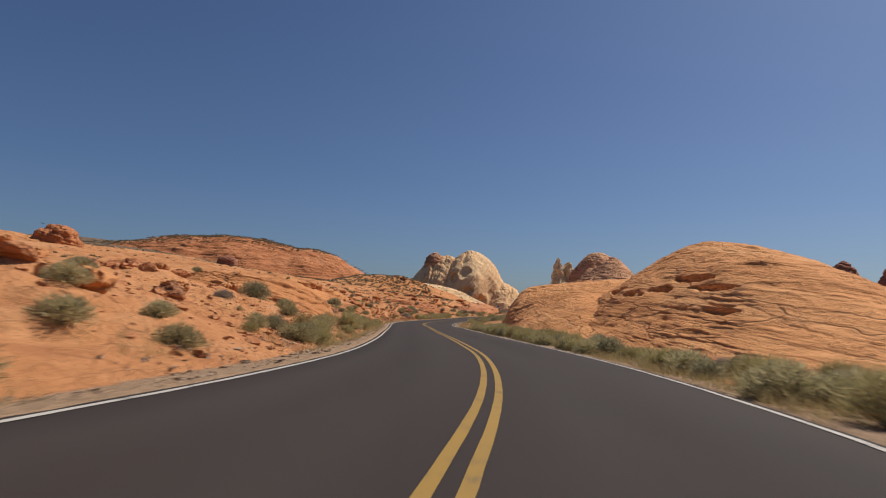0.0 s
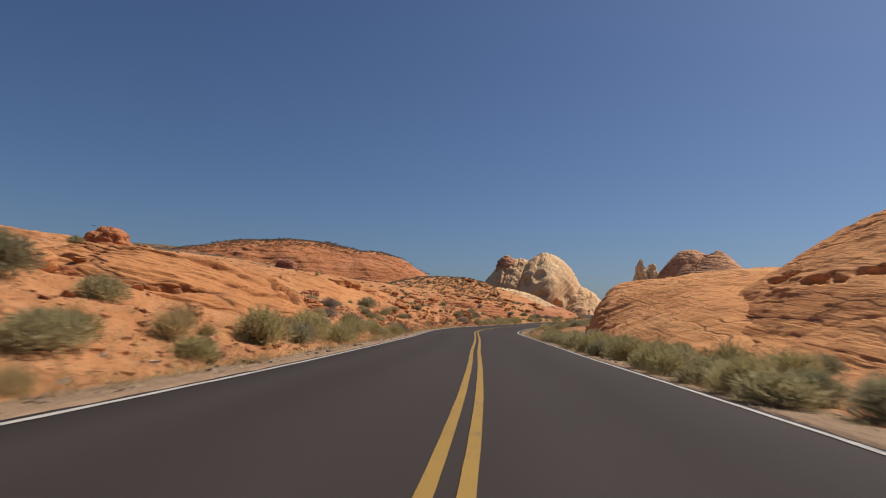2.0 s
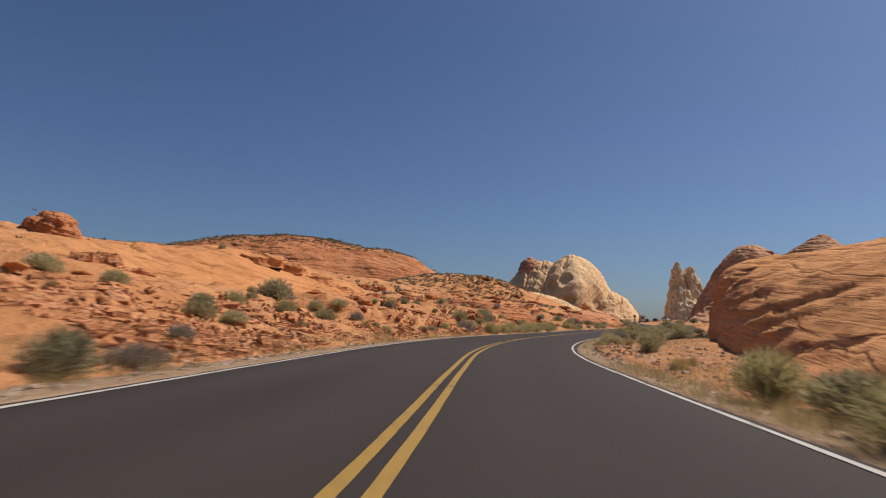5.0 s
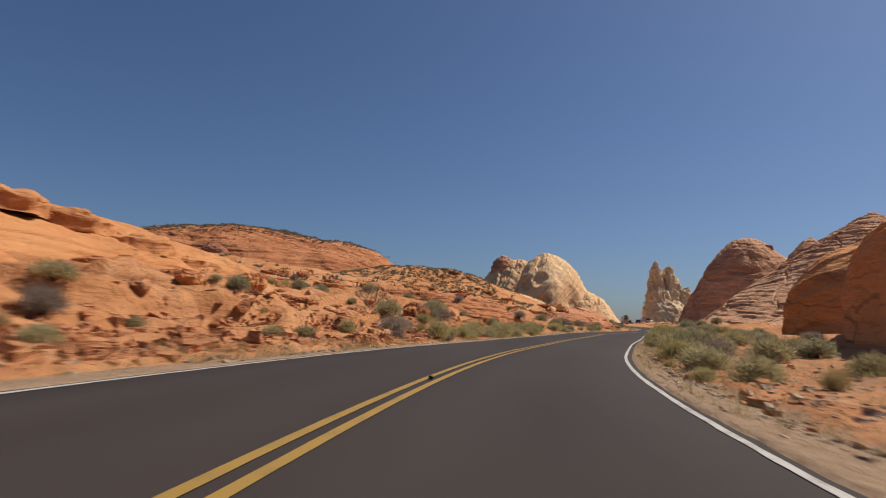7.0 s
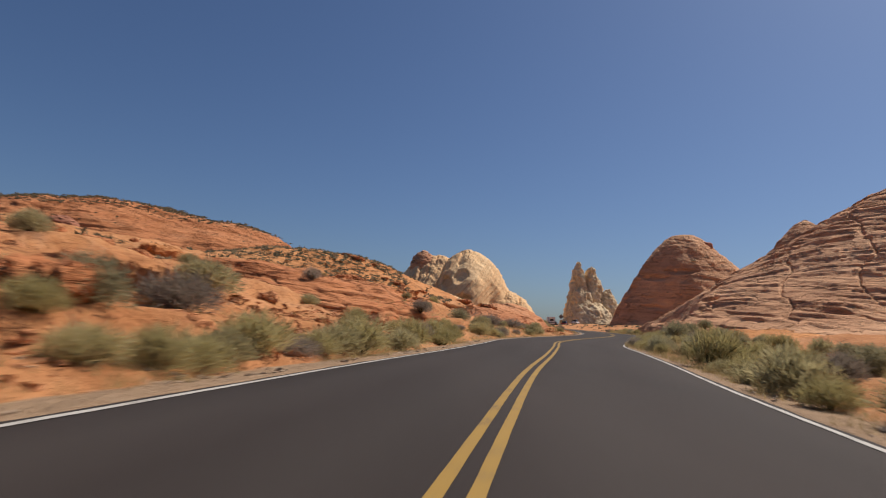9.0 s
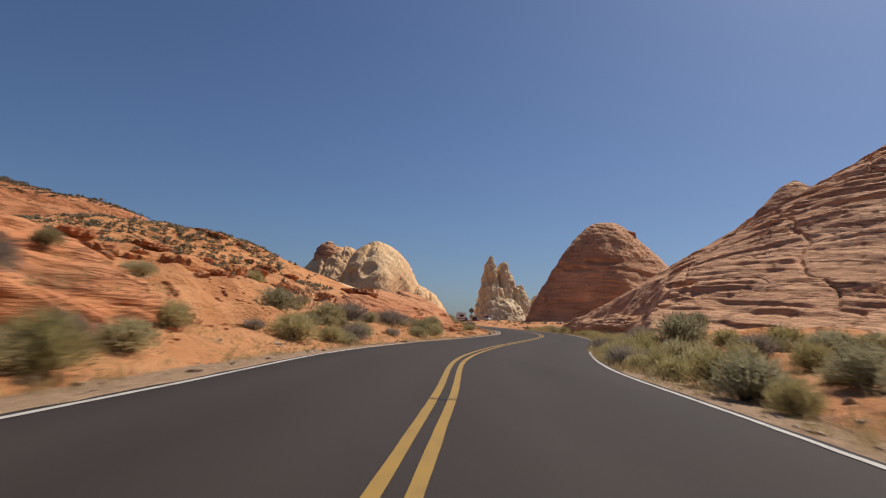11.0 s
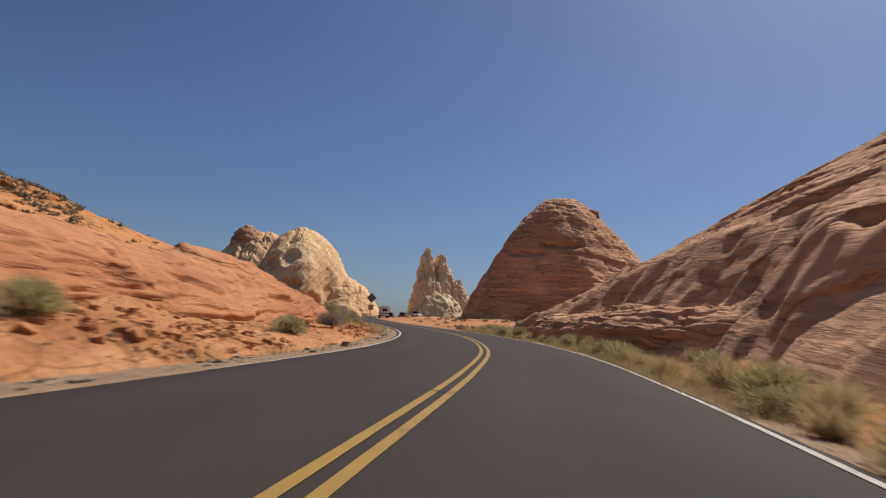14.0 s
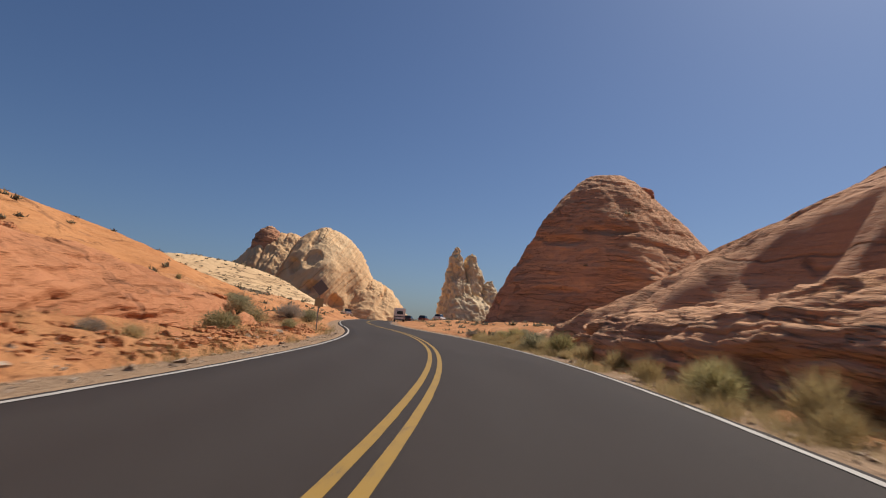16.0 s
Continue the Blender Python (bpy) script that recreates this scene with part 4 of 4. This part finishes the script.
# the rest of the cover, scattered
tries, len_strips = 0, len(PLACED)
while len(PLACED) < len_strips + 190 and tries < 6000:
    tries += 1
    y = float(rng.uniform(2, 215))
    if rng.random() < 0.62:
        u = -4.9 - float(rng.gamma(1.6, 6.5))
        kind = rng.choice(["sage", "grey", "green", "rabbit", "grass"], p=[0.36, 0.2, 0.14, 0.12, 0.18])
        size = float(rng.uniform(0.45, 1.05))
        if -9 < u and 66 < y < 100 and rng.random() < 0.8:
            continue
        if y > 155 and u < -7 and rng.random() < 0.6:
            continue
    else:
        u = 4.7 + float(rng.gamma(1.3, 2.6))
        kind = rng.choice(["sage", "grey", "green", "rabbit", "grass"], p=[0.30, 0.1, 0.12, 0.20, 0.28])
        size = float(rng.uniform(0.45, 1.0))
        if 64 < y < 84 and rng.random() < 0.75:
            continue
    x = float(xc(y)) + u
    if any((x - a) ** 2 + (y - b) ** 2 < (0.55 * (size + c)) ** 2 for a, b, c in PLACED):
        continue
    z, rock = surface(x, y)
    if rock[0] and (u > 0 or rng.random() < 0.75):
        continue
    if abs(u) < 5.0:
        kind, size = "grass", size * 0.8
    plant(str(kind), x, y, size)
for protos in KINDS.values():
    for p in protos:
        for c in list(p.children):
            bpy.data.objects.remove(c)
        bpy.data.objects.remove(p)


def scatter_blades(name, pts, length, width, per, mat, label, spread=0.06, seed=5, up=0.8, round_=False):
    g = np.random.default_rng(seed)
    n = len(pts) * per
    p = np.repeat(pts, per, 0) + np.c_[g.normal(size=(n, 2)) * spread, np.zeros(n)]
    a = np.c_[g.normal(size=(n, 2)) * (1 - up) * 1.6, np.full(n, up)]
    a /= np.linalg.norm(a, axis=1, keepdims=True)
    if round_:
        a = g.normal(size=(n, 3))
        a[:, 2] = np.abs(a[:, 2])
        a /= np.linalg.norm(a, axis=1, keepdims=True)
    ln = np.repeat(length, per) * (0.5 + g.random(n)) if np.ndim(length) else length * (0.5 + g.random(n))
    w = np.repeat(width, per) if np.ndim(width) else np.full(n, width)
    ang = g.random(n) * 6.283
    side = np.c_[np.cos(ang), np.sin(ang), np.zeros(n)] * w[:, None] * 0.5
    V = np.stack([p - side, p + side, p + a * ln[:, None]], 1).reshape(-1, 3)
    ob = new(name, mesh_from(name, V, np.arange(3 * n).reshape(-1, 3), mat, False))
    return tagged(ob, label, "plants", kind="stuff")


def band(n, u0, u1, y0, y1, seed, clump=0.35, on_rock=True):
    g = np.random.default_rng(seed)
    y = g.uniform(y0, y1, n)
    u = u0 + (u1 - u0) * g.random(n) ** 1.4
    x = xc(y) + u
    keep = fbm(np.stack([x * clump, y * clump, y * 0], 1), 3, seed) > g.uniform(-0.25, 0.25, n)
    x, y = x[keep], y[keep]
    z, rock = surface(x, y)
    ok = ~rock | ((u0 < 0) & on_rock)
    return np.stack([x, y, z], 1)[ok]


pts = np.concatenate([band(4200, 4.0, 7.0, 0, 70, 1), band(2200, 4.1, 11.0, 74, 135, 2), band(7500, 3.98, 7.6, 135, 205, 3), band(1500, 4.4, 9.0, 108, 135, 7),
                      band(1700, -4.5, -7.0, 2, 66, 4), band(900, -4.5, -6.2, 66, 100, 8), band(1900, -4.5, -8.0, 100, 160, 5), band(1700, -4.6, -8.5, 160, 215, 6)])
scatter_blades("dry_grass", pts, 0.26, 0.008, 9, M_DRY, "dry straw-coloured grass along the road shoulders", 0.07, 11)
pts = np.concatenate([band(900, 4.5, 8.0, 0, 60, 21), band(600, 5, 12, 85, 135, 22), band(700, 4.6, 9.0, 135, 200, 23), band(700, -4.7, -9, 20, 60, 24), band(700, -4.7, -9, 100, 160, 25)])
scatter_blades("green_weeds", pts, 0.20, 0.014, 10, M_RABBIT, "low yellow-green weeds along the road shoulders", 0.09, 12, 0.65)

# low scrub of the far slopes: tufts of blades
g = np.random.default_rng(31)
n = 15000
ys = g.uniform(60, 430, n)
us = -16 - g.gamma(1.6, 62, n)
xs = xc(np.minimum(ys, 300)) + us
dens = fbm(np.stack([xs * 0.03, ys * 0.03, ys * 0], 1), 3, 71)
keep = dens + 0.55 * smooth(200, 260, ys) + 0.2 * smooth(-60, -25, us) > g.uniform(-0.1, 0.75, n)
xs, ys = xs[keep], ys[keep]
zs, rk = surface(xs, ys)
keep = ~rk | (zs > 27) | (g.random(len(zs)) < 0.25)
P = np.stack([xs, ys, zs], 1)[keep]
size = 0.5 + 0.6 * g.random(len(P))
scatter_blades("far_scrub", P, size * 0.42, size * 0.34, 18, M_SCRUB, "dull grey-green low scrub on the far slopes", 0.20, 13, 0.45, True)
g = np.random.default_rng(37)
xs, ys = g.uniform(-60, 8, 5200), g.uniform(190, 250, 5200)
zs, rk = surface(xs, ys)
keep = (xs < -13 + 0.45 * (232 - ys)) & (zs > 4.0) & (fbm(np.stack([xs * 0.09, ys * 0.09, ys * 0], 1), 3, 79) > -0.25)
P = np.stack([xs, ys, zs], 1)[keep]
size = 0.5 + 0.6 * g.random(len(P))
scatter_blades("knoll_scrub", P, size * 0.42, size * 0.34, 16, M_SCRUB, "dull grey-brown low scrub on a knoll", 0.22, 16, 0.45, True)
g = np.random.default_rng(35)
xs, ys = g.uniform(-200, -25, 9000), g.uniform(235, 360, 9000)
zs, rk = surface(xs, ys)
keep = zs + 2.5 * fbm(np.stack([xs * 0.06, ys * 0.06, ys * 0], 1), 3, 78) > 27.5
P = np.stack([xs, ys, zs], 1)[keep]
size = 0.6 + 0.7 * g.random(len(P))
scatter_blades("brow_scrub", P, size * 0.45, size * 0.38, 14, M_SCRUB, "dark low scrub along the brow of a hill", 0.25, 15, 0.45, True)
g = np.random.default_rng(33)
xs, ys = g.uniform(-60, 130, 2500), g.uniform(205, 470, 2500)
zs, rk = surface(xs, ys)
keep = (~rk | (g.random(2500) < 0.12)) & (np.abs(xs - xc(np.minimum(ys, 316))) > 6)
P = np.stack([xs, ys, zs], 1)[keep]
size = 0.5 + 0.7 * g.random(len(P))
scatter_blades("valley_scrub", P, size * 0.45, size * 0.34, 18, M_SCRUB, "grey-green low scrub on the valley floor", 0.22, 14, 0.45, True)


# ---------------------------------------------------------------- stones
def stone_mesh(name, seed, mat, cuts=5, sub=2, squash=0.7):
    g = np.random.default_rng(seed)
    bm = bmesh.new()
    bmesh.ops.create_icosphere(bm, subdivisions=sub, radius=1.0)
    pl = g.normal(size=(cuts + 4, 3))
    pl /= np.linalg.norm(pl, axis=1, keepdims=True)
    off = g.uniform(0.55, 0.85, cuts + 4)
    for v in bm.verts:
        p = np.array(v.co)
        for nrm, o in zip(pl, off):
            d = p @ nrm - o
            if d > 0:
                p = p - nrm * d * 0.92
        p = p * (1 + 0.06 * g.normal())
        v.co = Vector((p[0], p[1] * 0.85, p[2] * squash))
    return bm_mesh(name, bm, mat)


def rubble(name, pts, size, mat, label, seed):
    """Many small broken stones: cut cubes, joined."""
    g = np.random.default_rng(seed)
    n = len(pts)
    cube = np.array([(x, y, z) for x in (-1, 1) for y in (-1, 1) for z in (-1, 1)], float)
    F = np.array([(0, 1, 3, 2), (4, 6, 7, 5), (0, 4, 5, 1), (2, 3, 7, 6), (0, 2, 6, 4), (1, 5, 7, 3)])
    V = cube[None] * (0.55 + 0.5 * g.random((n, 8, 3)))
    V = V * (size * (0.5 + g.gamma(1.5, 0.5, n)))[:, None, None] * (0.7 + 0.6 * g.random((n, 1, 3))) * np.array([1, 1, 0.6])
    a, b = g.random(n) * 6.283, g.normal(size=n) * 0.5
    ca, sa, cb, sb = np.cos(a)[:, None], np.sin(a)[:, None], np.cos(b)[:, None], np.sin(b)[:, None]
    x, y, z = V[..., 0], V[..., 1], V[..., 2]
    y, z = y * cb - z * sb, y * sb + z * cb
    V = np.stack([x * ca - y * sa, x * sa + y * ca, z], -1) + pts[:, None, :]
    ob = new(name, mesh_from(name, V.reshape(-1, 3), (F[None] + 8 * np.arange(n)[:, None, None]).reshape(-1, 4), mat, False))
    return tagged(ob, label, "stones", kind="stuff")


pts = np.concatenate([band(15000, -5.2, -12.5, 62, 101, 41, 0.25), band(4000, -5.2, -10, 100, 126, 42, 0.3), band(3500, -5.2, -11, 160, 205, 43, 0.25, False),
                      band(2200, -5.2, -14, 0, 60, 44, 0.2, False), band(500, 4.8, 11, 66, 104, 45), band(2200, -6, -20, 120, 165, 46, 0.35, False)])
big = band(1700, -5.6, -11.5, 64, 104, 47, 0.25)
rubble("broken_rock", big, 0.085, M_STONE, "broken red sandstone pieces fallen on the bank", 53)
rubble("rubble", pts, 0.052, M_STONE, "loose broken red sandstone rubble on the bank", 51)
pts = np.concatenate([band(5000, -4.2, -6.2, 0, 205, 61, 0.6), band(4000, 4.2, 6.0, 0, 205, 62, 0.6), band(5200, 4.6, 11, 68, 104, 63, 0.5)])
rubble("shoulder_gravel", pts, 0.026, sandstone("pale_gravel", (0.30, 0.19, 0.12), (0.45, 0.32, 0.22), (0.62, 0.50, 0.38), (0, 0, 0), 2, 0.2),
       "pale tan gravel along the road shoulders", 52)

STONES = [stone_mesh("stone", 600 + k, M_STONE, sub=3, squash=(0.55, 0.7, 0.45, 0.8)[k]) for k in range(4)]
g = np.random.default_rng(77)
made = 0
while made < 170:
    y = float(g.uniform(2, 205))
    u = -5.6 - float(g.gamma(1.7, 6.0)) if g.random() < 0.85 else 6.0 + float(g.gamma(1.5, 2.0))
    x = float(xc(y)) + u
    z, rk = surface(x, y)
    if rk[0]:
        continue
    s = float(0.08 + g.gamma(1.5, 0.08)) * (1 + 0.03 * abs(u))
    ob = new("loose_rock", STONES[int(g.integers(4))])
    ob.matrix_world = Matrix.LocRotScale((x, y, float(z[0]) + 0.12 * s), Euler((g.normal() * 0.25, g.normal() * 0.25, g.random() * 6.28)), (s, s, s))
    tagged(ob, "angular red sandstone rock lying on the soil", "rock", "loose rocks beside the road")
    made += 1


def ledge_mesh(seed, mat):
    """A broken slab: ragged outline, flat top, sharp lip and an undercut below it."""
    g = np.random.default_rng(seed)
    n = 56
    th = np.linspace(0, 2 * math.pi, n, endpoint=False)
    rag = 1 + 0.32 * fbm(np.stack([np.cos(th) * 1.3 + seed, np.sin(th) * 1.3, th * 0], 1), 4, seed, 0.65)
    rows = []
    for rr_, zz_ in ((0.62, -0.50), (0.70, -0.10), (0.86, 0.02), (1.0, 0.10), (1.01, 0.24), (0.93, 0.31), (0.7, 0.34), (0.4, 0.37), (0.02, 0.38)):
        wob = 1 + 0.05 * g.normal(size=n)
        rows.append(np.stack([np.cos(th) * rag * rr_ * wob, np.sin(th) * rag * rr_ * wob * 0.62, zz_ + 0.03 * g.normal(size=n) + 0.06 * np.cos(th)], 1))
    return mesh_from("rock_ledge", np.concatenate(rows), grid_faces(len(rows), n, True), mat, False)


LEDGES = [ledge_mesh(800 + k, M_LEDGE if k % 2 else M_ORANGE) for k in range(6)]
g = np.random.default_rng(83)
made = 0
while made < 190:
    y = float(g.uniform(4, 240))
    u = -7.5 - float(g.gamma(1.7, 11.0))
    x = float(xc(y)) + u
    if fbm(np.array([[x * 0.06, y * 0.06, 0.0]]), 2, 84)[0] < -0.05:
        continue
    z, rk = surface(x, y)
    z = float(z[0])
    s = min(1.3, float(0.3 + g.gamma(1.6, 0.24)) * (1 + 0.012 * abs(u)))
    if y > 145 or u < -48 or (rk[0] and s > 0.5):
        continue
    ob = new("rock_ledge", LEDGES[int(g.integers(6))])
    ob.matrix_world = Matrix.LocRotScale((x, y, z - 0.02 * s), Euler((0.08 * g.normal(), 0.10 + 0.08 * g.normal(), float(g.uniform(0.9, 2.2)))), (s, s, s * float(g.uniform(0.7, 1.5))))
    tagged(ob, "broken red sandstone ledge set in the slope", "rock", "broken ledges on the slope")
    made += 1

g = np.random.default_rng(85)
made = 0
while made < 80:
    y = float(g.uniform(146, 214))
    u = -12.0 - float(g.gamma(2.0, 7.0))
    x = float(xc(y)) + u
    if u < -50 or fbm(np.array([[x * 0.05, y * 0.05, 0.0]]), 2, 88)[0] < -0.1:
        continue
    z = float(surface(x, y)[0][0])
    s = min(1.8, float(0.45 + g.gamma(1.6, 0.26)) * (1 + 0.010 * abs(u)))
    ob = new("rock_ledge", LEDGES[int(g.integers(6))])
    ob.matrix_world = Matrix.LocRotScale((x, y, z - 0.06 * s), Euler((0.08 * g.normal(), 0.16 + 0.08 * g.normal(), float(g.uniform(0.9, 2.2)))), (s, s, s * float(g.uniform(0.7, 1.3))))
    tagged(ob, "broken red sandstone ledge set in the slope", "rock", "broken ledges on the slope")
    made += 1

# ---------------------------------------------------------------- sign, parked vehicles, road joints
def box(bm, x0, x1, y0, y1, z0, z1, bev=0.0):
    r = bmesh.ops.create_cube(bm, size=1.0)
    bmesh.ops.scale(bm, vec=(x1 - x0, y1 - y0, z1 - z0), verts=r["verts"])
    bmesh.ops.translate(bm, vec=((x0 + x1) / 2, (y0 + y1) / 2, (z0 + z1) / 2), verts=r["verts"])
    if bev:
        ed = list({e for v in r["verts"] for e in v.link_edges})
        bmesh.ops.bevel(bm, geom=ed, offset=bev, segments=2, affect='EDGES', clamp_overlap=True)
    return r["verts"]


def boxes(name, mat, parent, *dims, bev=0.0, label=""):
    bm = bmesh.new()
    for d in dims:
        box(bm, *d, bev)
    return part(name, bm_mesh(name, bm, mat), parent, label)


M_GALV = plain("galvanised_steel", (0.34, 0.32, 0.29), 0.55, 0.6)
M_SIGNBACK = plain("weathered_sign_back", (0.22, 0.185, 0.155), 0.6, 0.3)
M_PLATE = plain("faded_plate", (0.45, 0.33, 0.16), 0.6)
M_BODYW = plain("white_vehicle_paint", (0.72, 0.72, 0.70), 0.35)
M_BODYR = plain("dark_red_vehicle_paint", (0.20, 0.03, 0.03), 0.3)
M_BODYD = plain("dark_vehicle_paint", (0.03, 0.035, 0.045), 0.3)
M_GLASS = plain("tinted_glass", (0.02, 0.025, 0.03), 0.08, 0, 0.6, 0.0)
M_TYRE = plain("rubber", (0.02, 0.02, 0.02), 0.9)
M_RIM = plain("wheel_metal", (0.4, 0.4, 0.4), 0.4, 0.7)
M_LAMP = plain("red_lens", (0.35, 0.02, 0.015), 0.3)

sx, sy = 21.8, 199.8
sign = empty("road_sign", pose(sx, sy, gz1(sx, sy) - 0.05, 0, 0, 8))
tagged(sign, "diamond road sign seen from behind on a steel post", "road sign")
boxes("post", M_GALV, sign, (-0.03, 0.03, -0.03, 0.03, 0, 2.75), bev=0.006)
bm = bmesh.new()
box(bm, -0.305, 0.305, -0.008, 0.008, -0.305, 0.305, 0.004)
bmesh.ops.rotate(bm, verts=bm.verts, cent=(0, 0, 0), matrix=Matrix.Rotation(radians(45), 3, 'Y'))
bmesh.ops.translate(bm, vec=(0, -0.045, 2.32), verts=bm.verts)
part("diamond_panel", bm_mesh("diamond_panel", bm, M_SIGNBACK), sign, "brown weathered diamond panel")
boxes("speed_plate", M_PLATE, sign, (-0.23, 0.23, -0.05, -0.036, 1.32, 1.76), bev=0.004, label="small square tan plate")


def wheel(parent, x, y, r, w):
    def disc(name, rad, wid, mat, par):
        bm = bmesh.new()
        bmesh.ops.create_cone(bm, cap_ends=True, segments=20, radius1=rad, radius2=rad, depth=wid)
        bmesh.ops.bevel(bm, geom=[e for e in bm.edges if abs(e.verts[0].co.z - e.verts[1].co.z) < 1e-4], offset=wid * 0.15, segments=2, affect='EDGES')
        bmesh.ops.rotate(bm, verts=bm.verts, cent=(0, 0, 0), matrix=Matrix.Rotation(radians(90), 3, 'Y'))
        bmesh.ops.translate(bm, vec=(x, y, r), verts=bm.verts)
        return part(name, bm_mesh(name, bm, mat, False), par)
    t = disc("tyre", r, w, M_TYRE, parent)
    disc("rim", r * 0.6, w * 1.06, M_RIM, t)


def motorhome(x, y, turn):
    ob = empty("motorhome", pose(x, y, gz1(x, y) + 0.02, 0, 0, turn))
    tagged(ob, "white boxy motorhome parked beside the far road", "motorhome")
    boxes("body", M_BODYW, ob, (-1.15, 1.15, -3.4, 2.0, 0.55, 2.9), (-1.05, 1.05, 2.0, 3.0, 1.9, 2.85), bev=0.12)
    boxes("cab", M_BODYW, ob, (-1.0, 1.0, 2.0, 3.6, 0.5, 1.25), bev=0.15)
    boxes("rear_window", M_GLASS, ob, (-0.6, 0.6, -3.42, -3.39, 1.6, 2.3), bev=0.01, label="dark rear window")
    boxes("stripe", M_BODYD, ob, (-1.16, 1.16, -3.415, 1.9, 1.05, 1.25), bev=0.004, label="dark stripe round the body")
    boxes("bumper", M_BODYD, ob, (-1.1, 1.1, -3.55, -3.4, 0.45, 0.65), bev=0.03)
    for sxx in (-1, 1):
        boxes("tail_lamp", M_LAMP, ob, (sxx * 0.95 - 0.09, sxx * 0.95 + 0.09, -3.43, -3.39, 0.75, 1.0), bev=0.01)
        wheel(ob, sxx * 0.92, -2.0, 0.38, 0.26)
        wheel(ob, sxx * 0.92, 2.6, 0.38, 0.26)
    return ob


def parked_car(x, y, turn, paint, label):
    ob = empty("parked_car", pose(x, y, gz1(x, y) + 0.02, 0, 0, turn))
    tagged(ob, label, "car", "cars parked at the far pull-out")
    boxes("body", paint, ob, (-0.9, 0.9, -2.2, 2.2, 0.32, 0.92), bev=0.16)
    bm = bmesh.new()
    vs = box(bm, -0.8, 0.8, -1.9, 0.9, 0.88, 1.48)
    for v in vs:
        if v.co.z > 1.2:
            v.co.x *= 0.82
            v.co.y = -0.3 + (v.co.y + 0.3) * 0.72
    bmesh.ops.bevel(bm, geom=list(bm.edges), offset=0.07, segments=2, affect='EDGES')
    part("cabin", bm_mesh("cabin", bm, M_GLASS), ob, "dark glazed cabin")
    boxes("roof", paint, ob, (-0.62, 0.62, -1.4, 0.5, 1.465, 1.52), bev=0.02)
    for sxx in (-1, 1):
        boxes("tail_lamp", M_LAMP, ob, (sxx * 0.7 - 0.12, sxx * 0.7 + 0.12, -2.22, -2.17, 0.62, 0.78), bev=0.01)
        wheel(ob, sxx * 0.8, -1.35, 0.33, 0.22)
        wheel(ob, sxx * 0.8, 1.4, 0.33, 0.22)
    return ob


motorhome(38.6, 294, -6)
parked_car(42.5, 306, -20, M_BODYD, "dark parked car beside the far road")
parked_car(46.5, 309, -24, M_BODYR, "dark red parked car beside the far road")
parked_car(51.0, 312, -30, M_BODYW, "white parked car beside the far road")
parked_car(28.2, 312, 10, M_BODYW, "white parked car at the far bend")

# dark sealed joints across the yellow lines
for y in (18.1, 39.7, 157.2, 128.0, 61.0):
    me = ribbon("sealed_joint", -0.18, 0.18, y - 0.024, y + 0.024, 0.013, M_TAR, 0, 0.024, None, 0.0, yellow_shift)
    tagged(new("sealed_joint", me), "short dark tar joint across the yellow lines", "road joint", "tar joints", "structure")


ob = new("loose_rock", stone_mesh("stone", 640, M_TAR))
ob.matrix_world = Matrix.LocRotScale((float(xc(84.8)) + 0.03, 84.8, float(zr(84.8)) + 0.03), Euler((0.2, 0.1, 0.6)), (0.055, 0.065, 0.05))
tagged(ob, "small dark stone lying between the yellow lines", "rock", "loose rocks beside the road")


# ---------------------------------------------------------------- bare shrub on the left bank
def bare_shrub(x, y, size, seed):
    g = random.Random(seed)
    ob = empty("bare_shrub", pose(x, y, float(surface(x, y)[0][0]) - 0.05))
    tagged(ob, "leafless branching grey desert shrub on the bank", "shrub")
    V, F = [], []

    def limb(p, d, ln, r, depth):
        q = p + d * ln
        base = len(V)
        s1 = d.orthogonal().normalized()
        s2 = d.cross(s1)
        for c, w in ((p, r), (q, r * 0.7)):
            for k in range(4):
                a = k * 1.5708
                V.append(tuple(c + s1 * math.cos(a) * w + s2 * math.sin(a) * w))
        for k in range(4):
            F.append((base + k, base + (k + 1) % 4, base + 4 + (k + 1) % 4, base + 4 + k))
        if depth:
            for _ in range(3 if depth > 1 else 2):
                nd = (d + Vector((g.uniform(-1, 1), g.uniform(-1, 1), g.uniform(-0.3, 0.8))) * 0.7).normalized()
                limb(q, nd, ln * g.uniform(0.6, 0.85), r * 0.62, depth - 1)
    for k in range(6):
        a = k * 1.05 + g.uniform(-0.3, 0.3)
        limb(Vector((0, 0, 0)), Vector((math.cos(a), math.sin(a), 1.1)).normalized(), size * 0.36, 0.022 * size, 4)
    part("branching_stem", mesh_from("branching_stem", V, F, M_GREY, False), ob)


bare_shrub(-9.3, 110.2, 1.5, 3)
bare_shrub(3.2, 149.5, 1.3, 4)
